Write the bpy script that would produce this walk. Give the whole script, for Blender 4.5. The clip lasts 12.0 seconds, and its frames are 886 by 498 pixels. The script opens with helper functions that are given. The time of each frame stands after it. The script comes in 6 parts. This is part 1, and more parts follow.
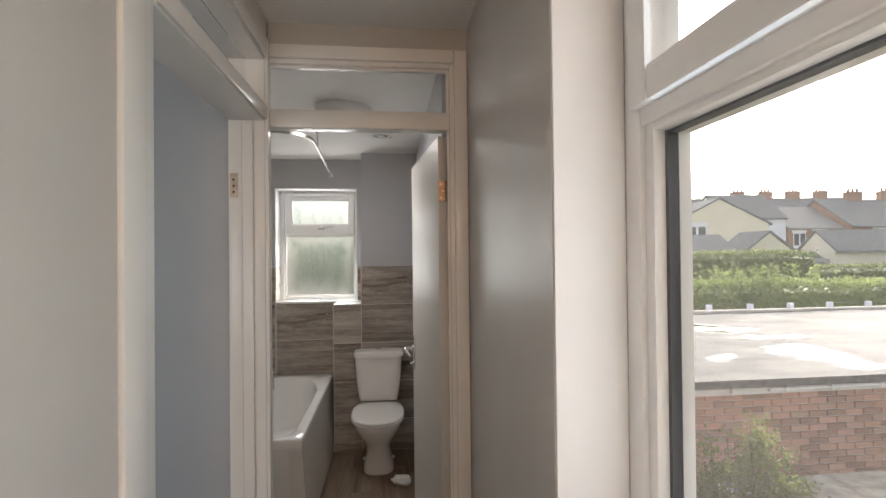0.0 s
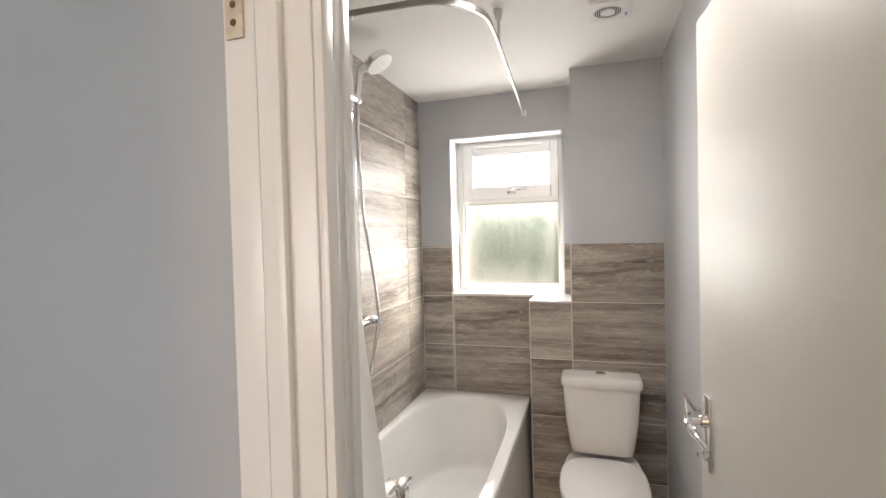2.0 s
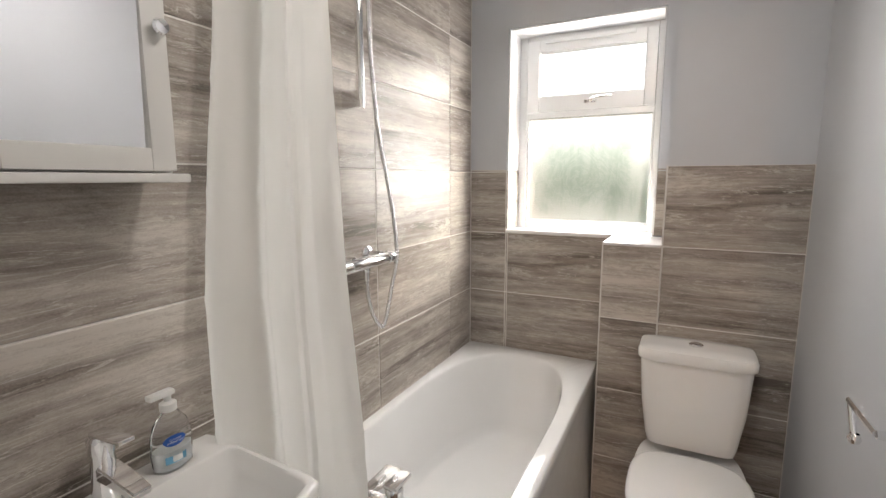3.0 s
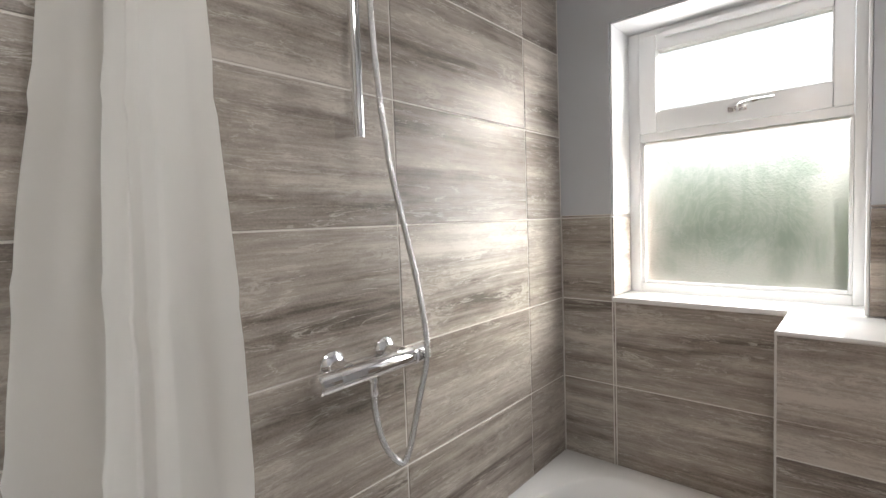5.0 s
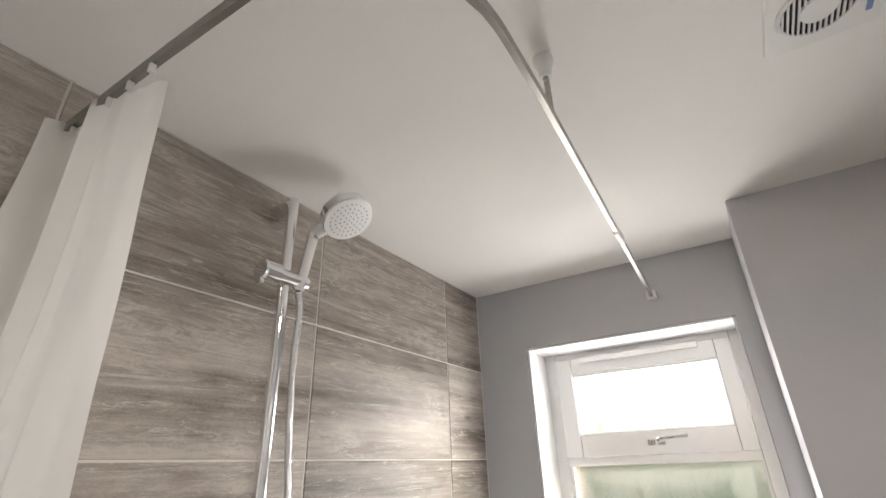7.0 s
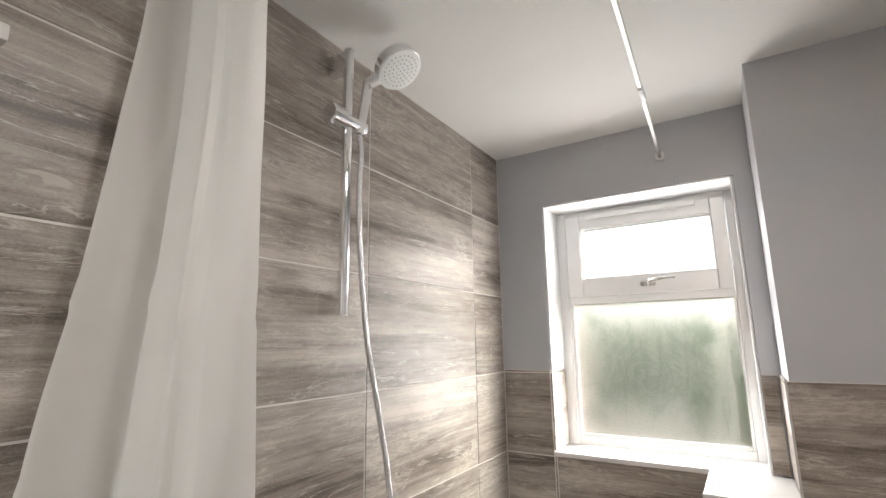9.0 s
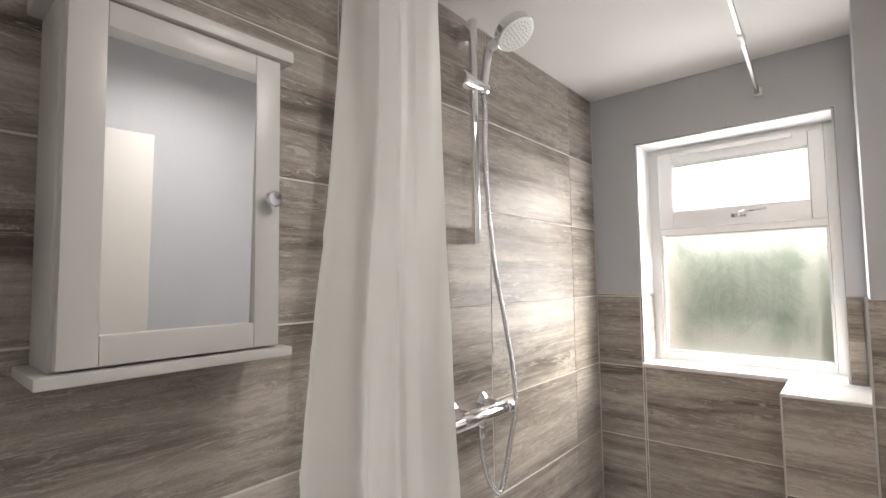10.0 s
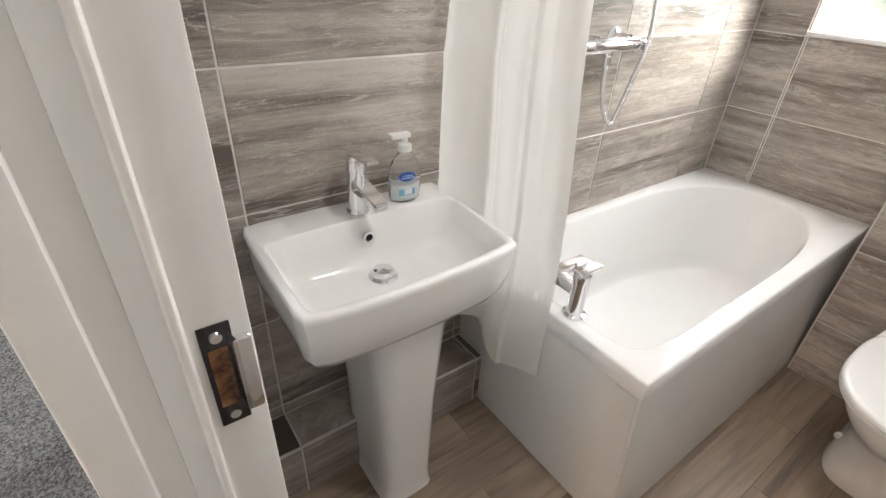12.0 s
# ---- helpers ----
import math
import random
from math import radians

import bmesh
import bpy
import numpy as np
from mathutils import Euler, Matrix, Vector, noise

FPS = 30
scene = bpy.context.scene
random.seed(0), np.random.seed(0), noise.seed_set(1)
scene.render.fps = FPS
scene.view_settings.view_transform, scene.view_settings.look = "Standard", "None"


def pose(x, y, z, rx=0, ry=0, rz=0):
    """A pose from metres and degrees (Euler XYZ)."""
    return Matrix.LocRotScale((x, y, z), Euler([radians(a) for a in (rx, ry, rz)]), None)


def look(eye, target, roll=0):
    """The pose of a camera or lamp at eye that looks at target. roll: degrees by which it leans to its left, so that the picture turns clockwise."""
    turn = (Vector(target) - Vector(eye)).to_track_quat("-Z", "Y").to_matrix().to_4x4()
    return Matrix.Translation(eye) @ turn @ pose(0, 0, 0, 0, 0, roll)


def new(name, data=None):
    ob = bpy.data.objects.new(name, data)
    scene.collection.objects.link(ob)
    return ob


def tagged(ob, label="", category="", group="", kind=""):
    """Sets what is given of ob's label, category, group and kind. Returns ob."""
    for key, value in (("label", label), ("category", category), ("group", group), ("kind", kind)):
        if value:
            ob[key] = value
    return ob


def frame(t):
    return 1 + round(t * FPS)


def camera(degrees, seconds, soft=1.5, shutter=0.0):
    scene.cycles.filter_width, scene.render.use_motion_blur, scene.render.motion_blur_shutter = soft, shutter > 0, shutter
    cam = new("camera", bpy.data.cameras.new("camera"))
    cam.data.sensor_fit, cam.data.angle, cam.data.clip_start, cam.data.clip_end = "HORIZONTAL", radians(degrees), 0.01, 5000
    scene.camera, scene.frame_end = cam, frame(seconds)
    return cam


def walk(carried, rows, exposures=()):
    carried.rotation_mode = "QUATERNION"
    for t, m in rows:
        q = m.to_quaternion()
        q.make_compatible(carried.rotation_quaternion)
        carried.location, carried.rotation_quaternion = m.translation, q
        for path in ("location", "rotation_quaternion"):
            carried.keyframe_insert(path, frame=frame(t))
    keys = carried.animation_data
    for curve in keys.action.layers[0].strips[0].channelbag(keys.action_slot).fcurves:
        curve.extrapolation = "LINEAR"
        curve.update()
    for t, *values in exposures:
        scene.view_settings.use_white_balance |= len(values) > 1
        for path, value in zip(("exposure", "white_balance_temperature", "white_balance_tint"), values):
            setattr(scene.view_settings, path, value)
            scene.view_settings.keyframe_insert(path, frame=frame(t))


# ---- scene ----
# the walk: seconds, eye, target, lean
cam = camera(86.3, 12.0)
EXPOSURES = [  # seconds, stops, kelvin, tint
    (0.0, 1.08, 6500, 11), (0.5, 1.45, 6450, 10), (1.0, 1.98, 6600, 11), (1.5, 1.98, 6700, 12), (2.5, 1.90, 6650, 12), (4.5, 1.66, 6400, 11),
    (5.0, 1.48, 6400, 11), (6.5, 1.68, 6600, 12), (8.5, 1.62, 6550, 12), (9.5, 1.60, 6550, 12), (10.5, 1.80, 6600, 13), (11.2, 2.12, 6550, 12), (12.0, 2.44, 6350, 10),
]
PATH = [
    (0, (0.097, 0.232, 1.549), (0.319, 2.22, 1.567), -0.6),
    (0.5, (0.07, 0.567, 1.558), (0.052, 2.566, 1.575), -1.5),
    (1, (0.078, 0.876, 1.559), (-0.257, 2.847, 1.554), -1.9),
    (1.5, (0.018, 1.159, 1.531), (-0.544, 3.078, 1.5), -1.7),
    (2, (-0.04, 1.491, 1.504), (-0.633, 3.4, 1.454), -1.5),
    (2.5, (-0.05, 1.81, 1.464), (-0.816, 3.652, 1.318), -1.0),
    (2.7, (-0.065, 1.91, 1.433), (-0.885, 3.723, 1.228), -0.6),
    (4.5, (-0.097, 2.574, 1.370), (-1.316, 4.078, 0.871), -3.3),
    (5, (-0.206, 2.652, 1.448), (-1.524, 4.152, 1.329), -2.1),
    (5.5, (-0.233, 2.718, 1.535), (-1.506, 4.248, 1.736), -3.1),
    (6, (-0.205, 2.737, 1.635), (-1.407, 4.258, 2.127), -2.7),
    (6.5, (-0.2, 2.701, 1.706), (-1.294, 4.202, 2.448), -2.0),
    (6.7, (-0.191, 2.682, 1.715), (-1.227, 4.176, 2.548), -1.7),
    (8.3, (-0.212, 2.632, 1.643), (-0.88, 4.365, 2.386), -1.6),
    (8.5, (-0.233, 2.619, 1.599), (-0.991, 4.363, 2.217), -1.0),
    (9, (-0.216, 2.485, 1.565), (-1.248, 4.155, 1.949), -0.8),
    (9.5, (-0.178, 2.329, 1.548), (-1.391, 3.901, 1.784), -0.8),
    (10, (-0.171, 2.185, 1.53), (-1.468, 3.703, 1.654), -0.8),
    (10.5, (-0.135, 2.105, 1.46), (-1.464, 3.575, 1.193), 1.4),
    (11, (-0.101, 2.142, 1.415), (-1.406, 3.447, 0.643), 5.8),
    (11.2, (-0.080, 2.146, 1.378), (-1.343, 3.396, 0.460), 7.2),
    (11.5, (-0.080, 2.135, 1.343), (-1.329, 3.307, 0.308), 6.3),
    (11.6, (-0.076, 2.121, 1.334), (-1.347, 3.257, 0.278), 5.4),
    (12, (-0.080, 2.049, 1.330), (-1.438, 3.076, 0.280), 3.1),
]
walk(cam, [(t, look(eye, target, roll)) for t, eye, target, roll in PATH], EXPOSURES)

# ---- light ----
world = bpy.data.worlds.new("sky")
scene.world = world
world.use_nodes = True
wt = world.node_tree
sky = wt.nodes.new("ShaderNodeTexSky")
sky.sky_type = "NISHITA"
sky.sun_disc = False
sky.sun_elevation = radians(20)
sky.sun_rotation = radians(48)
sky.dust_density = 4.0
haze = wt.nodes.new("ShaderNodeHueSaturation")  # thin cloud takes the blue out of the sky
haze.inputs["Saturation"].default_value, haze.inputs["Value"].default_value = 0.4, 1.12
wt.links.new(sky.outputs[0], haze.inputs["Color"])
wt.links.new(haze.outputs[0], wt.nodes["Background"].inputs[0])
wt.nodes["Background"].inputs[1].default_value = 0.15


def lamp(name, kind, m, energy, colour, **more):
    data = bpy.data.lights.new(name, kind)
    data.energy, data.color = energy, colour
    if "size" in more:
        data.shape, data.size, data.size_y = "RECTANGLE", more["size"][0], more["size"][1]
    if "radius" in more:
        data.shadow_soft_size = more["radius"]
    if "angle" in more:
        data.angle = more["angle"]
    if "disk" in more:
        data.shape, data.size = "DISK", more["disk"]
    ob = new(name, data)
    ob.matrix_world = m
    return ob


SUN_WAY = Vector((-0.743 * 0.94, -0.669 * 0.94, -0.342))
lamp("sun", "SUN", look((0, 0, 8), Vector((0, 0, 8)) + SUN_WAY), 3.2, (1.0, 0.93, 0.84), angle=radians(0.6))
lamp("sky_top_light", "AREA", look((-0.507, 4.43, 1.916), (-0.53, 3.0, 1.95)), 0.85, (1.0, 0.99, 0.98), size=(0.50, 0.22))
lamp("sky_lower_pane", "AREA", look((-0.515, 4.41, 1.45), (-0.53, 3.0, 1.05)), 2.0, (0.98, 0.99, 0.97), size=(0.56, 0.44))
frost = lamp("sun_in_obscured_pane", "AREA", look((-0.50, 4.40, 1.46), (-1.05, 3.60, 0.72)), 0.20, (1.0, 0.97, 0.93), size=(0.18, 0.36))
frost.data.spread = radians(80)
lamp("sky_hall_window", "AREA", look((0.534, 0.54, 1.58), (-0.6, 0.54, 1.58)), 1.3, (0.72, 0.89, 1.0), size=(0.9, 1.05))
lamp("sky_bed_window", "AREA", look((-1.51, 4.58, 1.55), (-2.0, 2.5, 1.2)), 16, (0.93, 0.97, 1.0), size=(0.5, 0.75))
lamp("bath_lamp_light", "AREA", look((-0.15, 2.868, 2.257), (-0.15, 2.868, 1.0)), 1.1, (1.0, 0.955, 0.92), disk=0.25)
lamp("sky_front_window", "AREA", look((-1.75, -1.79, 1.5), (-1.6, 1.0, 1.2)), 9.5, (1.0, 0.98, 0.95), size=(1.4, 1.2))
lamp("bed_lamp_light", "POINT", pose(-2.237, 2.852, 1.93), 5, (1.0, 0.75, 0.5), radius=0.05)
lamp("hall_lamp_light", "POINT", pose(0.31, -1.15, 2.12), 11, (1.0, 0.62, 0.37), radius=0.07)


# ---- materials ----
def mat(name):
    m = bpy.data.materials.new(name)
    m.use_nodes = True
    return m, m.node_tree.nodes, m.node_tree.links, m.node_tree.nodes["Principled BSDF"]


def ramp(nodes, stops):
    r = nodes.new("ShaderNodeValToRGB")
    while len(r.color_ramp.elements) < len(stops):
        r.color_ramp.elements.new(0.5)
    for e, (p, c) in zip(r.color_ramp.elements, stops):
        e.position, e.color = p, (*c, 1)
    return r


def tex(nodes, links, scale, detail=4.0, stretch=(1, 1, 1), rough=0.55, shift=False, distort=0.0):
    """Noise in object space, stretched; shift: another piece of the pattern for each object."""
    co = nodes.new("ShaderNodeTexCoord")
    mp = nodes.new("ShaderNodeMapping")
    mp.inputs["Scale"].default_value = stretch
    links.new(co.outputs["Object"], mp.inputs["Vector"])
    if shift:
        info = nodes.new("ShaderNodeObjectInfo")
        mul = nodes.new("ShaderNodeMath")
        mul.operation = "MULTIPLY"
        mul.inputs[1].default_value = 37.0
        links.new(info.outputs["Random"], mul.inputs[0])
        comb = nodes.new("ShaderNodeCombineXYZ")
        for i in range(3):
            links.new(mul.outputs[0], comb.inputs[i])
        links.new(comb.outputs[0], mp.inputs["Location"])
    n = nodes.new("ShaderNodeTexNoise")
    n.inputs["Scale"].default_value, n.inputs["Detail"].default_value = scale, detail
    n.inputs["Roughness"].default_value, n.inputs["Distortion"].default_value = rough, distort
    links.new(mp.outputs[0], n.inputs["Vector"])
    return n


def plain(name, colour, rough=0.5, metal=0.0, vary=0.06, scale=6.0, bump=0.0, bump_scale=60.0, spec=0.5, coat=0.0, rough_vary=0.08):
    """A painted or moulded surface with slight unevenness in tone, gloss and relief."""
    m, nodes, links, p = mat(name)
    n = tex(nodes, links, scale, 5.0)
    lo = tuple(max(0, c * (1 - vary)) for c in colour)
    hi = tuple(min(1, c * (1 + vary)) for c in colour)
    r = ramp(nodes, [(0.3, lo), (0.7, hi)])
    links.new(n.outputs["Fac"], r.inputs[0])
    links.new(r.outputs[0], p.inputs["Base Color"])
    rr = nodes.new("ShaderNodeMapRange")
    rr.inputs["To Min"].default_value, rr.inputs["To Max"].default_value = max(0.02, rough - rough_vary), min(1, rough + rough_vary)
    n2 = tex(nodes, links, scale * 3.1, 3.0)
    links.new(n2.outputs["Fac"], rr.inputs["Value"])
    links.new(rr.outputs[0], p.inputs["Roughness"])
    p.inputs["Metallic"].default_value = metal
    p.inputs["Specular IOR Level"].default_value = spec
    p.inputs["Coat Weight"].default_value = coat
    if bump:
        n3 = tex(nodes, links, bump_scale, 4.0)
        b = nodes.new("ShaderNodeBump")
        b.inputs["Strength"].default_value, b.inputs["Distance"].default_value = bump, 0.01
        links.new(n3.outputs["Fac"], b.inputs["Height"])
        links.new(b.outputs[0], p.inputs["Normal"])
    return m


def blend_fac(nodes, links, a, b, k):
    m = nodes.new("ShaderNodeMix")
    m.inputs[0].default_value = k
    links.new(a, m.inputs[2])
    links.new(b, m.inputs[3])
    return m.outputs[0]


def tile_material():
    """Printed travertine: level bands, long thin streaks, broken pale veins along the bands."""
    m, nodes, links, p = mat("travertine_tile")
    wide = tex(nodes, links, 1.0, 2.0, (0.55, 0.55, 9.0), 0.5, True, 0.25)
    band = tex(nodes, links, 1.0, 4.0, (1.3, 1.3, 34.0), 0.6, True, 0.35)
    streak = tex(nodes, links, 1.0, 5.0, (5.0, 5.0, 150.0), 0.62, True, 0.3)
    cloud = tex(nodes, links, 1.0, 6.0, (9.0, 9.0, 40.0), 0.65, True, 0.5)
    vein = tex(nodes, links, 1.0, 7.0, (2.3, 2.3, 24.0), 0.66, True, 0.7)
    breaks = tex(nodes, links, 1.0, 5.0, (7.0, 7.0, 55.0), 0.7, True, 0.4)
    grain = tex(nodes, links, 210.0, 3.0, (1, 1, 1.6), 0.7, True)
    f = blend_fac(nodes, links, wide.outputs["Fac"], band.outputs["Fac"], 0.42)
    f = blend_fac(nodes, links, f, streak.outputs["Fac"], 0.20)
    f = blend_fac(nodes, links, f, cloud.outputs["Fac"], 0.20)
    f = blend_fac(nodes, links, f, grain.outputs["Fac"], 0.12)
    r = ramp(nodes, [(0.405, (0.115, 0.093, 0.077)), (0.450, (0.225, 0.190, 0.163)), (0.500, (0.325, 0.283, 0.247)), (0.550, (0.415, 0.368, 0.324)), (0.600, (0.54, 0.487, 0.435))])
    links.new(f, r.inputs[0])
    vr = ramp(nodes, [(0.488, (0, 0, 0)), (0.503, (0.8, 0.8, 0.8)), (0.520, (0, 0, 0))])
    links.new(vein.outputs["Fac"], vr.inputs[0])
    cut = ramp(nodes, [(0.43, (0, 0, 0)), (0.55, (1, 1, 1))])
    links.new(breaks.outputs["Fac"], cut.inputs[0])
    mul = nodes.new("ShaderNodeMath")
    mul.operation = "MULTIPLY"
    links.new(vr.outputs[0], mul.inputs[0])
    links.new(cut.outputs[0], mul.inputs[1])
    mix = nodes.new("ShaderNodeMix")
    mix.data_type = "RGBA"
    links.new(mul.outputs[0], mix.inputs[0])
    links.new(r.outputs[0], mix.inputs[6])
    mix.inputs[7].default_value = (0.62, 0.575, 0.52, 1)
    # pale crazed clumps, here and there
    where = tex(nodes, links, 1.0, 2.0, (2.2, 2.2, 9.0), 0.5, True, 0.4)
    wr = ramp(nodes, [(0.50, (0, 0, 0)), (0.64, (1, 1, 1))])
    links.new(where.outputs["Fac"], wr.inputs[0])
    crazed = tex(nodes, links, 1.0, 6.0, (17.0, 17.0, 62.0), 0.72, True, 1.4)
    cr = ramp(nodes, [(0.47, (0, 0, 0)), (0.58, (0.62, 0.62, 0.62))])
    links.new(crazed.outputs["Fac"], cr.inputs[0])
    both = nodes.new("ShaderNodeMath")
    both.operation = "MULTIPLY"
    links.new(wr.outputs[0], both.inputs[0])
    links.new(cr.outputs[0], both.inputs[1])
    mix2 = nodes.new("ShaderNodeMix")
    mix2.data_type = "RGBA"
    links.new(both.outputs[0], mix2.inputs[0])
    links.new(mix.outputs[2], mix2.inputs[6])
    mix2.inputs[7].default_value = (0.56, 0.515, 0.465, 1)
    links.new(mix2.outputs[2], p.inputs["Base Color"])
    rr = nodes.new("ShaderNodeMapRange")
    rr.inputs["To Min"].default_value, rr.inputs["To Max"].default_value = 0.35, 0.47
    links.new(cloud.outputs["Fac"], rr.inputs["Value"])
    links.new(rr.outputs[0], p.inputs["Roughness"])
    b = nodes.new("ShaderNodeBump")
    b.inputs["Strength"].default_value, b.inputs["Distance"].default_value = 0.10, 0.0015
    links.new(f, b.inputs["Height"])
    links.new(b.outputs[0], p.inputs["Normal"])
    return m


def plank_material():
    m, nodes, links, p = mat("oak_vinyl")
    grain = tex(nodes, links, 1.0, 6.0, (34.0, 2.2, 8.0), 0.6, True, 0.8)
    broad = tex(nodes, links, 1.0, 3.0, (7.0, 1.0, 4.0), 0.5, True, 0.5)
    add = nodes.new("ShaderNodeMix")
    add.inputs[0].default_value = 0.45
    links.new(broad.outputs["Fac"], add.inputs[2])
    links.new(grain.outputs["Fac"], add.inputs[3])
    r = ramp(nodes, [(0.30, (0.095, 0.068, 0.047)), (0.5, (0.235, 0.175, 0.125)), (0.70, (0.37, 0.29, 0.215))])
    links.new(add.outputs[0], r.inputs[0])
    links.new(r.outputs[0], p.inputs["Base Color"])
    p.inputs["Roughness"].default_value = 0.42
    b = nodes.new("ShaderNodeBump")
    b.inputs["Strength"].default_value, b.inputs["Distance"].default_value = 0.15, 0.003
    links.new(grain.outputs["Fac"], b.inputs["Height"])
    links.new(b.outputs[0], p.inputs["Normal"])
    return m


def glass_material(name, rough=0.0, colour=(1, 1, 1)):
    m, nodes, links, p = mat(name)
    p.inputs["Base Color"].default_value = (*colour, 1)
    p.inputs["Transmission Weight"].default_value = 1.0
    p.inputs["Roughness"].default_value = rough
    p.inputs["IOR"].default_value = 1.1
    return m


def obscured_glass(name, misted):
    """Pebbled bathroom glass; misted: droplets left round the edges and in wiped arcs and runs."""
    m, nodes, links, p = mat(name)
    p.inputs["Transmission Weight"].default_value = 1.0
    p.inputs["IOR"].default_value = 1.2
    pebble = tex(nodes, links, 170.0, 2.0, (1, 1, 0.8), 0.5)
    film = nodes.new("ShaderNodeBsdfTranslucent")
    film.inputs[0].default_value = (0.93, 0.95, 0.94, 1)
    swirl = tex(nodes, links, 3.4, 6.0, (1.0, 1.0, 0.75), 0.62, False, 3.6)
    arcs = ramp(nodes, [(0.38, (0.1, 0.1, 0.1)), (0.46, (0.5, 0.5, 0.5)), (0.485, (0.95, 0.95, 0.95)), (0.50, (0.25, 0.25, 0.25)), (0.55, (0.4, 0.4, 0.4)), (0.575, (0.95, 0.95, 0.95)), (0.62, (0.3, 0.3, 0.3))])
    links.new(swirl.outputs["Fac"], arcs.inputs[0])
    runs = tex(nodes, links, 1.0, 5.0, (30.0, 30.0, 4.0), 0.6, False, 0.9)
    run_r = ramp(nodes, [(0.40, (0.1, 0.1, 0.1)), (0.64, (0.8, 0.8, 0.8))])
    links.new(runs.outputs["Fac"], run_r.inputs[0])
    total = blend_fac(nodes, links, arcs.outputs[0], run_r.outputs[0], 0.42)
    if misted:
        # droplets stay where no hand reached: a band along each edge, deepest at the bottom
        co = nodes.new("ShaderNodeTexCoord")
        sep = nodes.new("ShaderNodeSeparateXYZ")
        links.new(co.outputs["Object"], sep.inputs[0])
        edges = []
        for axis, centre, half, soft_w in (("X", 0.0075, 0.290, 0.10), ("Z", 0.315, 0.259, 0.12)):
            off = nodes.new("ShaderNodeMath")
            off.operation = "SUBTRACT"
            off.inputs[1].default_value = centre
            links.new(sep.outputs[axis], off.inputs[0])
            ab = nodes.new("ShaderNodeMath")
            ab.operation = "ABSOLUTE"
            links.new(off.outputs[0], ab.inputs[0])
            wob = nodes.new("ShaderNodeMath")
            wob.operation = "MULTIPLY_ADD"
            wob.inputs[1].default_value = 0.16
            links.new(swirl.outputs["Fac"], wob.inputs[0])
            links.new(ab.outputs[0], wob.inputs[2])
            mr = nodes.new("ShaderNodeMapRange")
            mr.inputs["From Min"].default_value, mr.inputs["From Max"].default_value = half + 0.06 - soft_w, half + 0.08
            links.new(wob.outputs[0], mr.inputs["Value"])
            edges.append(mr.outputs[0])
        mx = nodes.new("ShaderNodeMath")
        mx.operation = "MAXIMUM"
        links.new(edges[0], mx.inputs[0])
        links.new(edges[1], mx.inputs[1])
        total = blend_fac(nodes, links, total, mx.outputs[0], 0.5)
    amount = nodes.new("ShaderNodeMapRange")
    amount.inputs["To Min"].default_value, amount.inputs["To Max"].default_value = 0.015, 0.085 if misted else 0.03
    links.new(total, amount.inputs["Value"])
    rough = nodes.new("ShaderNodeMapRange")
    rough.inputs["To Min"].default_value, rough.inputs["To Max"].default_value = 0.40, 0.46
    links.new(total, rough.inputs["Value"])
    links.new(rough.outputs[0], p.inputs["Roughness"])
    tone = ramp(nodes, [(0.12, (0.62, 0.70, 0.65)), (0.30, (0.80, 0.85, 0.82)), (0.55, (1.0, 1.0, 1.0))])
    links.new(total, tone.inputs[0])
    links.new(tone.outputs[0], p.inputs["Base Color"])
    b = nodes.new("ShaderNodeBump")
    b.inputs["Strength"].default_value, b.inputs["Distance"].default_value = 0.4, 0.004
    links.new(pebble.outputs["Fac"], b.inputs["Height"])
    links.new(b.outputs[0], p.inputs["Normal"])
    blend = nodes.new("ShaderNodeMixShader")
    links.new(amount.outputs[0], blend.inputs[0])
    links.new(p.outputs[0], blend.inputs[1])
    links.new(film.outputs[0], blend.inputs[2])
    links.new(blend.outputs[0], nodes["Material Output"].inputs[0])
    return m


def two_tone(name, a, b, scale, rough, stretch=(1, 1, 1), shift=True, bump=0.3, dist=0.01, detail=5.0, lo=0.35, hi=0.65, metal=0.0):
    m, nodes, links, p = mat(name)
    n = tex(nodes, links, scale, detail, stretch, 0.6, shift, 0.3)
    r = ramp(nodes, [(lo, a), (hi, b)])
    links.new(n.outputs["Fac"], r.inputs[0])
    links.new(r.outputs[0], p.inputs["Base Color"])
    p.inputs["Roughness"].default_value, p.inputs["Metallic"].default_value = rough, metal
    bn = nodes.new("ShaderNodeBump")
    bn.inputs["Strength"].default_value, bn.inputs["Distance"].default_value = bump, dist
    links.new(n.outputs["Fac"], bn.inputs["Height"])
    links.new(bn.outputs[0], p.inputs["Normal"])
    return m


def emissive(name, colour, strength):
    m, nodes, links, p = mat(name)
    p.inputs["Base Color"].default_value = (*colour, 1)
    p.inputs["Emission Color"].default_value = (*colour, 1)
    p.inputs["Emission Strength"].default_value = strength
    return m


